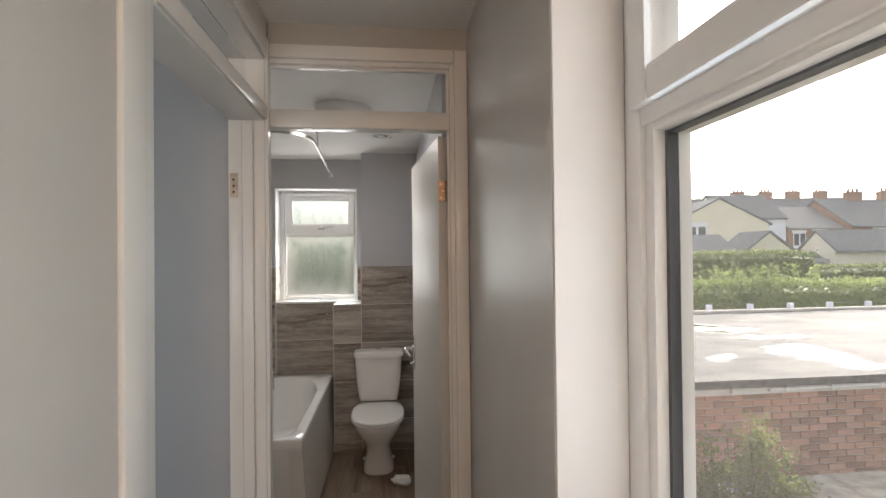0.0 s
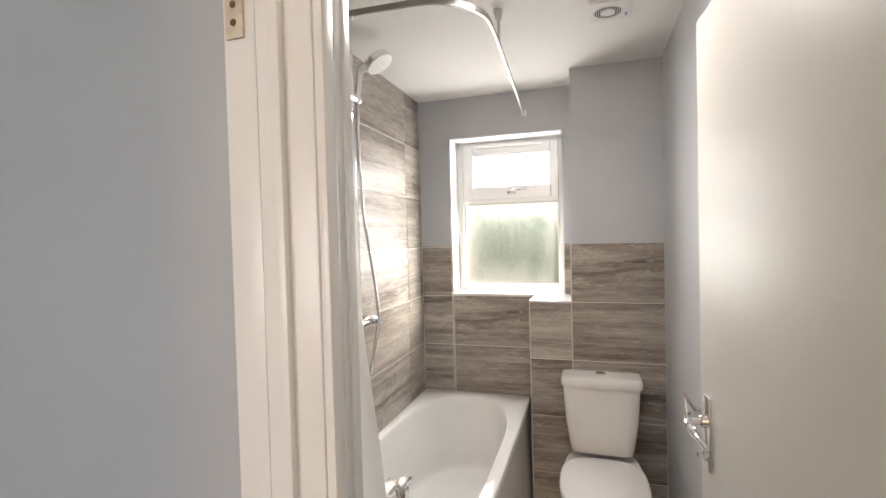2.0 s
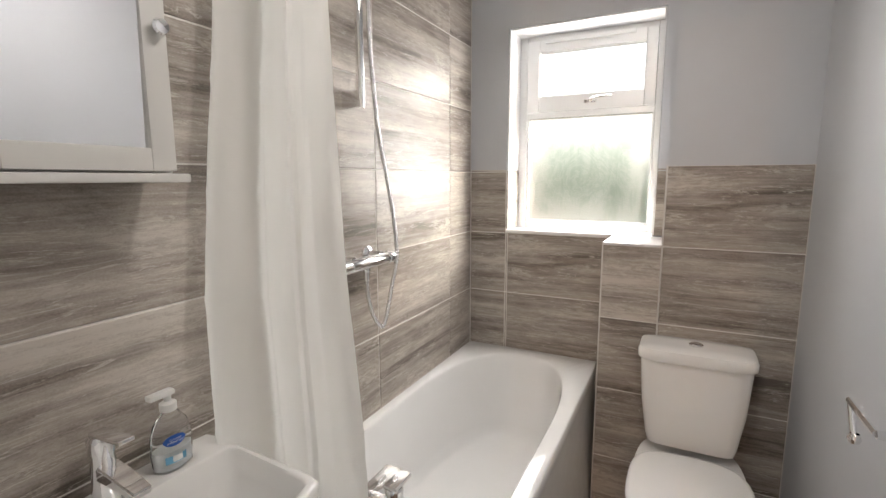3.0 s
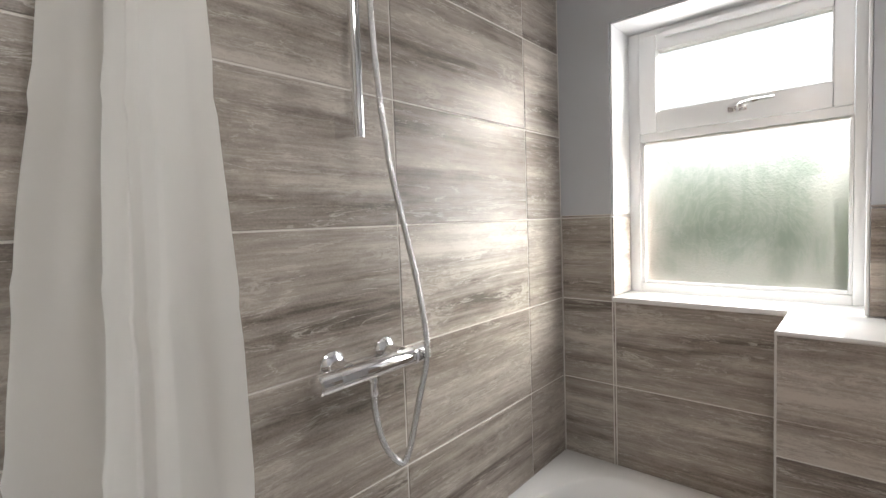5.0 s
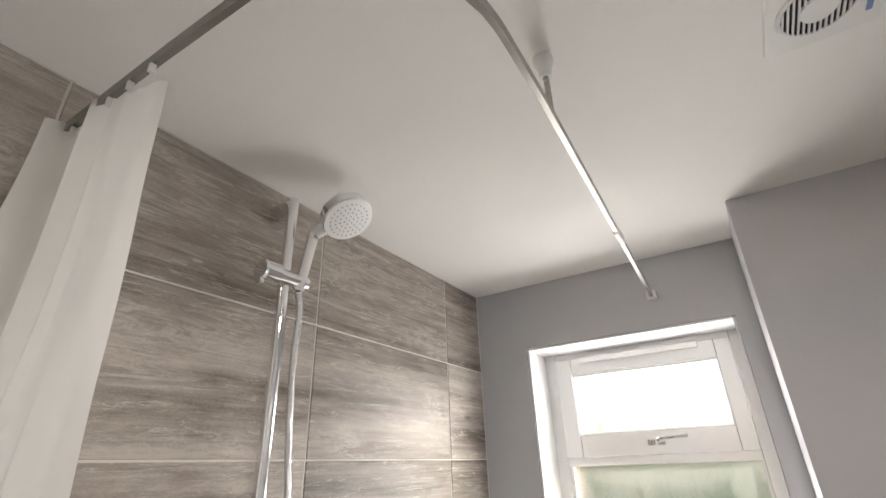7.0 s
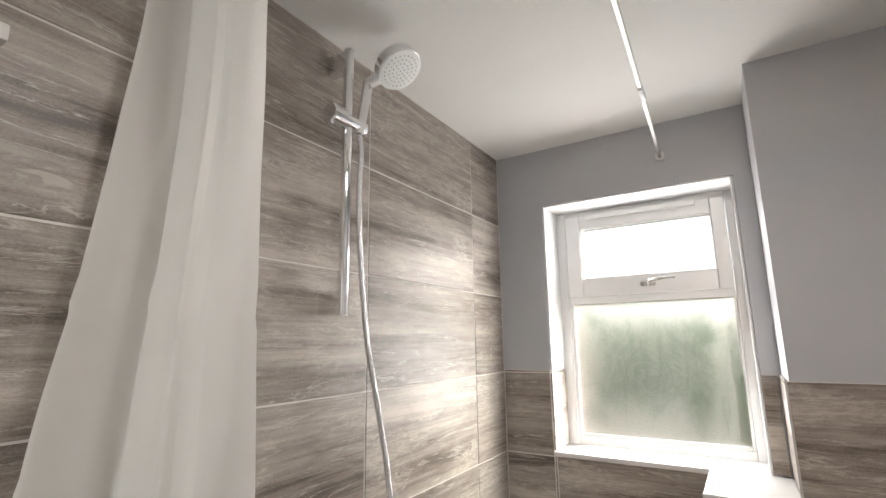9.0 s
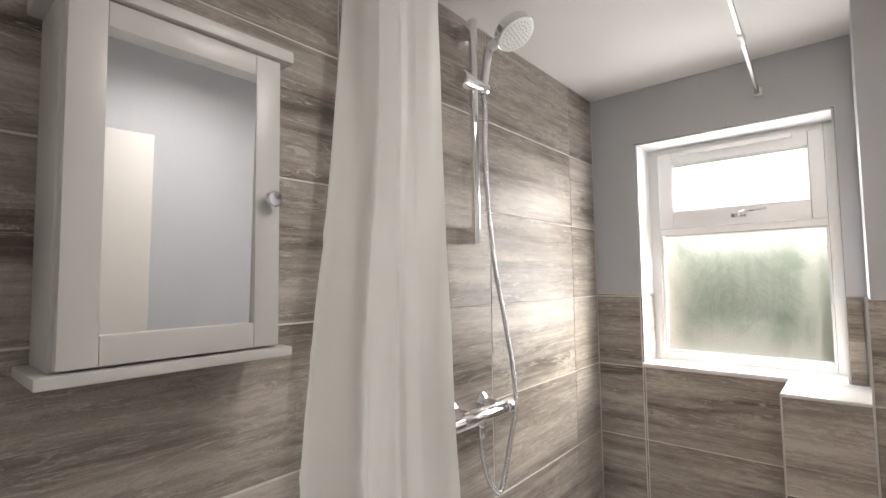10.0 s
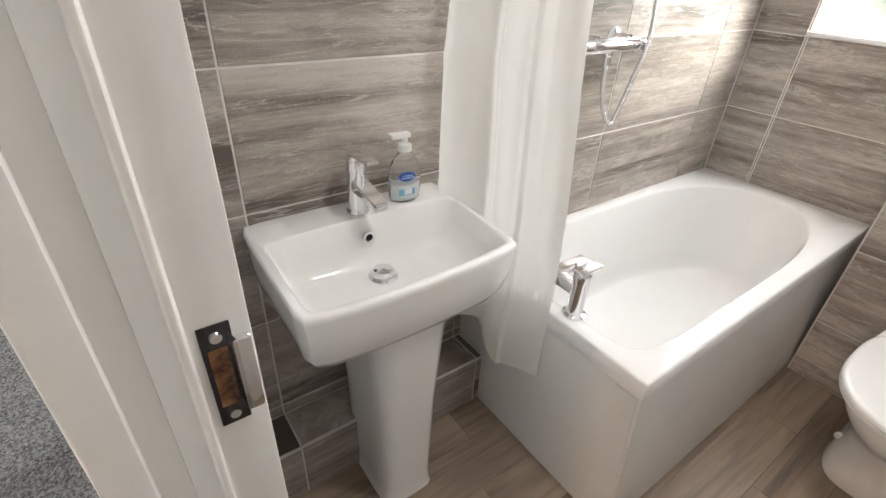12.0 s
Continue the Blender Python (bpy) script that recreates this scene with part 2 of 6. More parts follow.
TILE = tile_material()
PLANK = plank_material()
GROUT = plain("grout", (0.72, 0.69, 0.65), 0.85, bump=0.2, bump_scale=200)
GREY = plain("grey_wall_paint", (0.44, 0.455, 0.48), 0.48, spec=0.4, vary=0.03, scale=1.6, bump=0.05, bump_scale=55)
BATH_GREY = plain("pale_grey_bathroom_paint", (0.535, 0.545, 0.57), 0.46, spec=0.4, vary=0.03, scale=1.6, bump=0.05, bump_scale=55)
HALL_PAINT = plain("warm_grey_silk_paint", (0.54, 0.515, 0.485), 0.40, spec=0.5, vary=0.04, scale=1.4, bump=0.06, bump_scale=38)
WHITE_CEIL = plain("white_ceiling_paint", (0.86, 0.845, 0.82), 0.7, vary=0.02, scale=1.5, bump=0.06, bump_scale=45)
GLOSS = plain("white_gloss_paint", (0.82, 0.80, 0.77), 0.25, vary=0.02, scale=3.0, bump=0.02, bump_scale=40, rough_vary=0.02)
DOOR_PAINT = plain("cream_white_door_paint", (0.66, 0.635, 0.595), 0.44, spec=0.35, vary=0.02, scale=2.0, bump=0.05, bump_scale=22, rough_vary=0.02)
REVEAL = plain("white_reveal_paint", (0.82, 0.82, 0.82), 0.5, vary=0.02, scale=2.0, bump=0.04)
UPVC = plain("white_upvc", (0.88, 0.88, 0.88), 0.22, vary=0.01)
CERAMIC = plain("white_ceramic", (0.86, 0.85, 0.83), 0.07, vary=0.01, coat=0.3, rough_vary=0.02)
ACRYLIC = plain("white_acrylic", (0.87, 0.865, 0.855), 0.07, vary=0.01, rough_vary=0.02)
PANEL = plain("white_bath_panel", (0.80, 0.79, 0.77), 0.2, vary=0.02)
CHROME = plain("chrome", (0.86, 0.86, 0.87), 0.06, 1.0, vary=0.02, rough_vary=0.03)
BRASS = plain("worn_steel_hinge", (0.30, 0.22, 0.15), 0.4, 1.0, vary=0.2, scale=40)
SATIN = plain("satin_steel", (0.44, 0.43, 0.41), 0.28, 1.0, vary=0.1, scale=30)
SPACER = plain("grey_spacer", (0.11, 0.115, 0.125), 0.45, vary=0.2)
BLACK = plain("black_gasket", (0.03, 0.03, 0.032), 0.5, vary=0.2)
DARK = plain("dark_void", (0.02, 0.02, 0.02), 0.9)
CABINET = plain("white_cabinet_paint", (0.68, 0.665, 0.635), 0.35, vary=0.02, scale=4, bump=0.03)
PLASTIC = plain("white_plastic", (0.80, 0.80, 0.78), 0.35, vary=0.02)
GLASS = glass_material("clear_glass")
HAZED_GLASS = glass_material("hazed_glass")  # a translucent film, added to lay bright haze over the view
dn = HAZED_GLASS.node_tree
glare_film = dn.nodes.new("ShaderNodeBsdfTranslucent")
glare_film.inputs[0].default_value = (0.93, 0.92, 0.89, 1)
haze_noise = tex(dn.nodes, dn.links, 2.2, 4.0, (1, 1, 0.6), 0.6)
amount = dn.nodes.new("ShaderNodeMapRange")
amount.inputs["To Min"].default_value, amount.inputs["To Max"].default_value = 0.012, 0.026
dn.links.new(haze_noise.outputs["Fac"], amount.inputs["Value"])
layer = dn.nodes.new("ShaderNodeMixShader")
dn.links.new(amount.outputs[0], layer.inputs[0])
dn.links.new(dn.nodes["Principled BSDF"].outputs[0], layer.inputs[1])
dn.links.new(glare_film.outputs[0], layer.inputs[2])
dn.links.new(layer.outputs[0], dn.nodes["Material Output"].inputs[0])
FROST = obscured_glass("obscured_glass", False)
MISTED = obscured_glass("misted_obscured_glass", True)
MIRROR = plain("mirror_silver", (0.88, 0.89, 0.90), 0.015, 1.0, vary=0.005, rough_vary=0.005)
CARPET = two_tone("grey_carpet", (0.06, 0.058, 0.056), (0.42, 0.405, 0.39), 130.0, 0.95, bump=1.0, dist=0.02)
CURTAIN = plain("white_curtain", (0.90, 0.89, 0.86), 0.45, vary=0.02, scale=9, bump=0.1, bump_scale=40)
cn = CURTAIN.node_tree
veil = cn.nodes.new("ShaderNodeBsdfTranslucent")
veil.inputs[0].default_value = (0.92, 0.91, 0.88, 1)
blend = cn.nodes.new("ShaderNodeMixShader")
blend.inputs[0].default_value = 0.5
cn.links.new(cn.nodes["Principled BSDF"].outputs[0], blend.inputs[1])
cn.links.new(veil.outputs[0], blend.inputs[2])
cn.links.new(blend.outputs[0], cn.nodes["Material Output"].inputs[0])
RAIL_METAL = plain("dull_rail_metal", (0.30, 0.29, 0.27), 0.32, 1.0, vary=0.1, scale=20)
DIFFUSER = emissive("lit_diffuser", (1.0, 0.96, 0.90), 5.5)


# ---- building helpers ----
def box(bm, x0, x1, y0, y1, z0, z1, bevel=0.0, seg=2):
    vs = [bm.verts.new((x, y, z)) for x in (x0, x1) for y in (y0, y1) for z in (z0, z1)]
    fs = [bm.faces.new([vs[i] for i in f]) for f in ((0, 1, 3, 2), (4, 6, 7, 5), (0, 4, 5, 1), (2, 3, 7, 6), (0, 2, 6, 4), (1, 5, 7, 3))]
    if bevel:
        es = list({e for f in fs for e in f.edges})
        bmesh.ops.bevel(bm, geom=es, offset=bevel, segments=seg, affect="EDGES", profile=0.6)
    return bm


def cube(*a, **k):
    return box(bmesh.new(), *a, **k)


def rings(bm, loops, closed=True, cap0=True, cap1=True):
    """Skin a row of loops of equal length."""
    rows = [[bm.verts.new(p) for p in loop] for loop in loops]
    n = len(rows[0])
    for a, b in zip(rows, rows[1:]):
        for i in range(n if closed else n - 1):
            j = (i + 1) % n
            bm.faces.new((a[i], a[j], b[j], b[i]))
    if cap0:
        bm.faces.new(rows[0][::-1])
    if cap1:
        bm.faces.new(rows[-1])
    return bm


def lathe(bm, profile, centre=(0, 0, 0), axis="z", n=24, cap=True):
    """Turn (radius, height) pairs about an axis through centre."""
    loops = []
    for r, h in profile:
        loop = []
        for k in range(n):
            a = 2 * math.pi * k / n
            u, v = r * math.cos(a), r * math.sin(a)
            p = {"z": (u, v, h), "x": (h, u, v), "y": (v, h, u)}[axis]
            loop.append(Vector(p) + Vector(centre))
        loops.append(loop)
    return rings(bm, loops, True, cap, cap)


def tube(bm, points, radius, n=12):
    """A round bar or hose along a line of points; radius a number or one for each point."""
    pts = [Vector(p) for p in points]
    up = Vector((0.13, 0.21, 0.97))
    loops = []
    for i, p in enumerate(pts):
        d = (pts[min(i + 1, len(pts) - 1)] - pts[max(i - 1, 0)]).normalized()
        u = d.cross(up)
        if u.length < 0.05:
            u = d.cross(Vector((1, 0, 0)))
        u.normalize()
        v = d.cross(u).normalized()
        up = u.cross(d)
        r = radius if isinstance(radius, (int, float)) else radius[i]
        loops.append([p + r * (math.cos(2 * math.pi * k / n) * u + math.sin(2 * math.pi * k / n) * v) for k in range(n)])
    return rings(bm, loops)


def spline(points, steps=8):
    """Catmull-Rom through the points."""
    p = [Vector(q) for q in points]
    p = [2 * p[0] - p[1]] + p + [2 * p[-1] - p[-2]]
    out = []
    for i in range(1, len(p) - 2):
        for k in range(steps):
            t = k / steps
            out.append(0.5 * (2 * p[i] + (p[i + 1] - p[i - 1]) * t + (2 * p[i - 1] - 5 * p[i] + 4 * p[i + 1] - p[i + 2]) * t * t + (3 * p[i] - p[i - 1] - 3 * p[i + 1] + p[i + 2]) * t ** 3))
    return out + [p[-2]]


def oval(cx, cy, hx, hy, z, power=2.0, n=64, front=None):
    """A loop between ellipse (power 2) and rectangle (large power); front: another power for the half with lower y."""
    loop = []
    for k in range(n):
        a = 2 * math.pi * (k + 0.0) / n
        c, s = math.cos(a), math.sin(a)
        q = front if front and s < 0 else power
        r = (abs(c) ** q + abs(s) ** q) ** (-1.0 / q)
        loop.append((cx + hx * r * c, cy + hy * r * s, z))
    return loop


def mesh(name, bm, material, smooth=30):
    bmesh.ops.recalc_face_normals(bm, faces=bm.faces)
    me = bpy.data.meshes.new(name)
    if smooth:
        for f in bm.faces:
            f.smooth = True
        for e in bm.edges:
            e.smooth = not (len(e.link_faces) == 2 and e.calc_face_angle(0) > radians(smooth))
    bm.to_mesh(me)
    bm.free()
    me.materials.append(material)
    return me


def origin(ob):
    o = Vector((0, 0, 0))
    while ob:
        o = o + ob.location
        ob = ob.parent
    return o


def thing(name, at, label, category, group=""):
    """An Empty at the thing's base; its parts follow."""
    ob = new(name)
    ob.location = at
    ob.empty_display_size = 0.05
    return tagged(ob, label, category, group)


def part(name, bm, material, parent, label="", smooth=30):
    """One mesh, modelled in the world's coordinates, under a thing or a part."""
    bmesh.ops.translate(bm, verts=bm.verts, vec=-origin(parent))
    ob = new(name, mesh(name, bm, material, smooth))
    ob.parent = parent
    return tagged(ob, label)


def single(name, bm, material, label, category, at=(0, 0, 0), smooth=30):
    bmesh.ops.translate(bm, verts=bm.verts, vec=-Vector(at))
    ob = new(name, mesh(name, bm, material, smooth))
    ob.location = at
    return tagged(ob, label, category)


def setting(name, bm, material, label, smooth=30):
    return tagged(new(name, mesh(name, bm, material, smooth)), label, kind="structure")


def pierced(axis, c0, c1, a0, a1, z0, z1, holes=()):
    """A wall slab between c0 and c1 on its axis, from a0 to a1 along it, with holes (a0, a1, z0, z1) right through."""
    bm = bmesh.new()
    A = sorted({a0, a1, *[h[0] for h in holes], *[h[1] for h in holes]})
    Z = sorted({z0, z1, *[h[2] for h in holes], *[h[3] for h in holes]})
    cache = {}

    def v(c, a, z):
        key = (c, a, z)
        if key not in cache:
            cache[key] = bm.verts.new((c, a, z) if axis == "x" else (a, c, z))
        return cache[key]

    def solid(i, k):
        if not (0 <= i < len(A) - 1 and 0 <= k < len(Z) - 1):
            return False
        a, z = (A[i] + A[i + 1]) / 2, (Z[k] + Z[k + 1]) / 2
        return not any(h[0] < a < h[1] and h[2] < z < h[3] for h in holes)

    for i in range(len(A) - 1):
        for k in range(len(Z) - 1):
            if not solid(i, k):
                continue
            p, q, r, s = A[i], A[i + 1], Z[k], Z[k + 1]
            for c in (c0, c1):
                bm.faces.new((v(c, p, r), v(c, q, r), v(c, q, s), v(c, p, s)))
            for n, e in (((i - 1, k), ((p, r), (p, s))), ((i + 1, k), ((q, r), (q, s))), ((i, k - 1), ((p, r), (q, r))), ((i, k + 1), ((p, s), (q, s)))):
                if not solid(*n):
                    bm.faces.new((v(c0, *e[0]), v(c0, *e[1]), v(c1, *e[1]), v(c1, *e[0])))
    return bm


# ---- structure ----
CEIL, HALL_CEIL = 2.35, 2.41
LEFT, BACK, RIGHT = -1.05, 4.295, 0.31

floor_bath = setting("floor_bathroom", cube(-1.13, 0.64, 2.06, 4.56, -0.16, -0.006), DARK, "oak-effect vinyl plank floor of the bathroom")
floor_carpet = setting("floor_carpet", cube(-3.4, 0.64, -1.8, 2.06, -0.16, 0.004), CARPET, "grey flecked carpet of hall and bedroom")
floor_bed = setting("floor_bedroom", cube(-3.4, -1.13, 2.06, 4.7, -0.16, 0.004), CARPET, "grey flecked carpet of the bedroom")
wall_left = setting("wall_left", cube(-1.10, LEFT - 0.0018, 2.095, 4.303, 0, 2.6), GROUT, "bathroom wall tiled to the ceiling in brown-grey travertine")
wall_back = setting("wall_back", pierced("y", BACK + 0.007, 4.56, -1.10, 0.64, 0, 2.6, [(-0.86, -0.18, 1.151, 2.109)]), BATH_GREY, "pale grey painted wall above brown-grey tiles with window")
wall_pillar = setting("wall_pillar", cube(-0.126, RIGHT, 4.017, BACK + 0.006, 0, CEIL), BATH_GREY, "boxed-out pale grey painted corner pillar above tiles")
wall_ledge = setting("wall_ledge", cube(-0.3495, -0.13, 4.0118, BACK + 0.006, 0, 1.147), GROUT, "tiled pipe boxing with a white top")
wall_low = setting("wall_low_boxing", cube(LEFT - 0.004, -0.9188, 2.095, 2.885, 0, 0.1982), GROUT, "low tiled pipe boxing along the floor")
wall_right = setting("wall_right", cube(RIGHT, 0.64, 2.13, BACK + 0.006, 0, CEIL), BATH_GREY, "pale grey painted bathroom wall")
wall_front = setting("wall_front", cube(-1.13, -0.425, 2.01, 2.095, 0, 2.6), GREY, "pale grey painted wall beside the bathroom door")
# thin added slab: its paler colour stands in for window light grazing the wall
wall_sheen = setting("wall_front_sheen", cube(-1.046, -0.427, 2.0952, 2.0985, 0.205, CEIL - 0.002), plain("sheen_lit_gloss_paint", (0.66, 0.66, 0.665), 0.24, vary=0.05, scale=5, bump=0.25, bump_scale=26, rough_vary=0.06), "glossy painted wall beside the washbasin, paled for grazing window light")
wall_over = setting("wall_over_door", cube(-0.345, 0.398, 2.03, 2.12, 2.33, 2.6), HALL_PAINT, "pale grey strip of wall above the fanlight")
wall_hall_left = setting("wall_hall_left", pierced("x", -0.47, -0.345, -1.8, 2.01, 0, 2.6, [(1.06, 2.01, 0, 2.33)]), HALL_PAINT, "grey painted hall wall with a doorway")
wall_hall_right = setting("wall_hall_right", pierced("x", 0.398, 0.64, -1.8, 2.125, 0, 2.6, [(0.0, 1.085, 0.98, 2.18)]), HALL_PAINT, "grey silk-painted hall wall with a window")
wall_hall_end = setting("wall_hall_end", pierced("y", -2.0, -1.8, -3.4, 0.64, 0, 2.6, [(-2.5, -1.0, 0.88, 2.12)]), GREY, "grey painted front wall with bedroom window")
wall_bed_far = setting("wall_bed_far", cube(-3.4, -3.2, -1.8, 4.8, 0, 2.6), GREY, "pale grey painted bedroom wall")
wall_bed_back = setting("wall_bed_back", pierced("y", 4.56, 4.76, -3.2, -1.10, 0, 2.6, [(-1.80, -1.22, 1.15, 1.95)]), GREY, "pale grey bedroom wall with window")
wall_bed_right = setting("wall_bed_right", cube(-1.13, -1.10, 2.095, 4.56, 0, 2.6), GREY, "pale grey painted bedroom wall")
ceiling_bath = setting("ceiling_bathroom", cube(-1.06, 0.64, 2.12, 4.303, CEIL, 2.6), WHITE_CEIL, "white painted bathroom ceiling")
ceiling_hall = setting("ceiling_hall", cube(-0.345, 0.398, -1.8, 2.03, HALL_CEIL, 2.6), WHITE_CEIL, "white painted hall ceiling")
ceiling_bed = setting("ceiling_bedroom", cube(-3.2, -0.47, -1.8, 2.01, HALL_CEIL, 2.6), WHITE_CEIL, "white painted bedroom ceiling")
ceiling_bed2 = setting("ceiling_bedroom_far", cube(-3.2, -1.13, 2.01, 4.56, HALL_CEIL, 2.6), WHITE_CEIL, "white painted bedroom ceiling")
roof = setting("roof", cube(-3.6, 0.95, -2.2, 5.0, 2.6, 2.75), DARK, "roof slab over the rooms")
skirting = setting("baseboard", cube(-3.2, -3.185, -1.8, 4.56, 0.004, 0.12, bevel=0.004), GLOSS, "white gloss skirting board along the bedroom wall")
skirt2 = setting("baseboard_bath", cube(0.293, RIGHT, 2.13, 4.01, 0, 0.11, bevel=0.004), GLOSS, "white gloss skirting board of the bathroom")


# ---- door frames ----
def frame_boards(name, label, boards):
    root = thing(name, (boards[0][1][0], boards[0][1][2], 0), label, "door frame")
    for nm, dims, bev in boards:
        part(nm, cube(*dims, bevel=bev), GLOSS, root)
    tagged(root, kind="structure")
    return root


bath_frame = frame_boards("door_frame_1", "white gloss stepped door frame with a fanlight above", [
    ("jamb", (-0.425, -0.356, 2.03, 2.095, 0, 2.325), 0.004),
    ("stop", (-0.356, -0.345, 2.03, 2.052, 0, 2.02), 0.003),
    ("architrave", (-0.424, -0.372, 2.012, 2.030, 0, 2.325), 0.006),
    ("jamb", (0.329, 0.396, 2.03, 2.095, 0, 2.325), 0.004),
    ("stop", (0.318, 0.329, 2.03, 2.052, 0, 2.02), 0.003),
    ("architrave", (0.345, 0.396, 2.012, 2.030, 0, 2.325), 0.006),
    ("head", (-0.356, 0.329, 2.03, 2.095, 2.26, 2.325), 0.004),
    ("architrave", (-0.372, 0.345, 2.012, 2.030, 2.275, 2.325), 0.006),
    ("transom", (-0.356, 0.329, 2.03, 2.095, 2.022, 2.085), 0.006),
    ("bead", (-0.356, 0.329, 2.045, 2.06, 2.085, 2.094), 0.003),
    ("bead", (-0.356, 0.329, 2.045, 2.06, 2.25, 2.26), 0.003),
    ("bead", (-0.356, -0.341, 2.045, 2.06, 2.094, 2.25), 0.003),
    ("bead", (0.318, 0.329, 2.045, 2.06, 2.094, 2.25), 0.003),
])
for bx, by, br in ((-0.372, 2.0135, 0.006), (-0.3565, 2.0315, 0.0055), (-0.3455, 2.051, 0.004)):
    part("moulding", tube(bmesh.new(), [(bx, by, 0.0), (bx, by, 2.02)], br, 12), GLOSS, bath_frame)
part("pane", cube(-0.35, 0.327, 2.066, 2.070, 2.087, 2.258), GLASS, bath_frame, "clear fanlight glass").visible_shadow = False

bed_frame = frame_boards("door_frame_2", "white gloss door frame with hinge recess and fanlight", [
    ("jamb", (-0.472, -0.347, 1.060, 1.185, 0, 2.325), 0.004),
    ("stop", (-0.44, -0.40, 1.185, 1.197, 0, 2.03), 0.003),
    ("architrave", (-0.347, -0.334, 1.055, 1.135, 0, 2.325), 0.006),
    ("jamb", (-0.472, -0.426, 1.982, 2.009, 0, 2.325), 0.002),
    ("jamb", (-0.426, -0.347, 1.982, 2.033, 0, 2.325), 0.003),
    ("stop", (-0.40, -0.385, 1.970, 1.982, 0, 2.03), 0.003),
    ("architrave", (-0.347, -0.334, 1.984, 2.011, 0, 2.325), 0.004),
    ("head", (-0.472, -0.347, 1.185, 1.982, 2.25, 2.325), 0.004),
    ("architrave", (-0.347, -0.334, 1.135, 1.984, 2.262, 2.325), 0.006),
    ("transom", (-0.472, -0.347, 1.185, 1.982, 2.03, 2.09), 0.005),
    ("architrave", (-0.347, -0.337, 1.19, 1.984, 2.036, 2.084), 0.004),
])
part("pane", cube(-0.412, -0.408, 1.187, 1.980, 2.092, 2.248), GLASS, bed_frame, "clear fanlight glass").visible_shadow = False
recess = part("hinge_recess", cube(-0.466, -0.440, 1.9775, 1.9818, 1.755, 1.842, bevel=0.001), plain("bare_wood", (0.62, 0.54, 0.44), 0.7, vary=0.25, scale=40), bed_frame, "bare patch where a hinge was taken off")
for hz in (1.774, 1.796, 1.818):
    part("screw_hole", lathe(bmesh.new(), [(0.0045, 1.9768), (0.0045, 1.9774)], (-0.453, 0, hz), "y", 10), plain("rusty_hole", (0.16, 0.07, 0.03), 0.8, vary=0.3), recess)

strike = part("strike_plate", cube(-0.358, -0.3545, 2.0605, 2.0815, 1.024, 1.118, bevel=0.001), plain("dark_polished_steel", (0.10, 0.10, 0.11), 0.16, 1.0, vary=0.1, scale=30), bath_frame, "dark steel strike plate with screws and a splintered latch hole")
part("latch_hole", cube(-0.3547, -0.354, 2.0640, 2.0765, 1.044, 1.098), two_tone("splintered_wood", (0.05, 0.02, 0.01), (0.42, 0.19, 0.07), 60, 0.8), strike)
part("lip", cube(-0.3547, -0.346, 2.079, 2.092, 1.038, 1.106, bevel=0.003), CHROME, strike)
for sz in (1.034, 1.108):
    part("screw", lathe(bmesh.new(), [(0.0045, -0.3545), (0.004, -0.3525)], (0, 2.071, sz), "x", 12), CHROME, strike)


# ---- windows ----
def four_bars(name, parent, axis, c0, c1, a0, a1, z0, z1, w, material, bevel=0.004, label=""):
    """Four mitred-looking bars round an opening, each a part."""
    def bar(p0, p1, q0, q1):
        return cube(c0, c1, p0, p1, q0, q1, bevel=bevel) if axis == "x" else cube(p0, p1, c0, c1, q0, q1, bevel=bevel)
    l, r, b, t = w
    for dims in ((a0, a0 + l, z0, z1), (a1 - r, a1, z0, z1), (a0 + l, a1 - r, z0, z0 + b), (a0 + l, a1 - r, z1 - t, z1)):
        part(name, bar(*dims), material, parent, label)


def lever(parent, x, y, z):
    """An espagnolette handle on a sash's lower rail."""
    h = part("handle", cube(x - 0.028, x + 0.028, y - 0.012, y, z - 0.010, z + 0.010, bevel=0.005), CHROME, parent, "chrome window handle")
    part("lever", tube(bmesh.new(), spline([(x, y - 0.010, z), (x + 0.012, y - 0.032, z + 0.006), (x + 0.045, y - 0.036, z + 0.012), (x + 0.10, y - 0.034, z + 0.014)], 5), [0.009] * 6 + [0.0075] * 5 + [0.006] * 5, 10), CHROME, h)


bath_window = thing("window_1", (-0.52, 4.385, 1.151), "white plastic window, small top light over an obscured lower pane", "window")
tagged(bath_window, kind="structure")
four_bars("window_frame", bath_window, "y", 4.468, 4.538, -0.859, -0.181, 1.152, 2.108, (0.044, 0.034, 0.034, 0.028), UPVC, 0.005)
four_bars("bead", bath_window, "y", 4.476, 4.50, -0.815, -0.215, 1.186, 1.716, (0.014, 0.010, 0.011, 0.008), UPVC, 0.004)
part("transom", cube(-0.814, -0.216, 4.467, 4.538, 1.708, 1.740, bevel=0.004), UPVC, bath_window)
four_bars("sash", bath_window, "y", 4.453, 4.515, -0.812, -0.216, 1.736, 2.079, (0.061, 0.047, 0.074, 0.057), UPVC, 0.007)
four_bars("glazing_bead", bath_window, "y", 4.462, 4.490, -0.757, -0.257, 1.804, 2.028, (0.010, 0.010, 0.010, 0.010), UPVC, 0.004)
part("trickle_vent", cube(-0.72, -0.31, 4.436, 4.4535, 2.058, 2.078, bevel=0.005), UPVC, bath_window)
part("pane", cube(-0.755, -0.258, 4.491, 4.497, 1.806, 2.026), FROST, bath_window, "obscured glass, white with sky")
part("pane", cube(-0.803, -0.222, 4.491, 4.497, 1.194, 1.712), MISTED, bath_window, "obscured glass, green garden blurred behind water streaks")
lever(bath_window, -0.500, 4.453, 1.774)
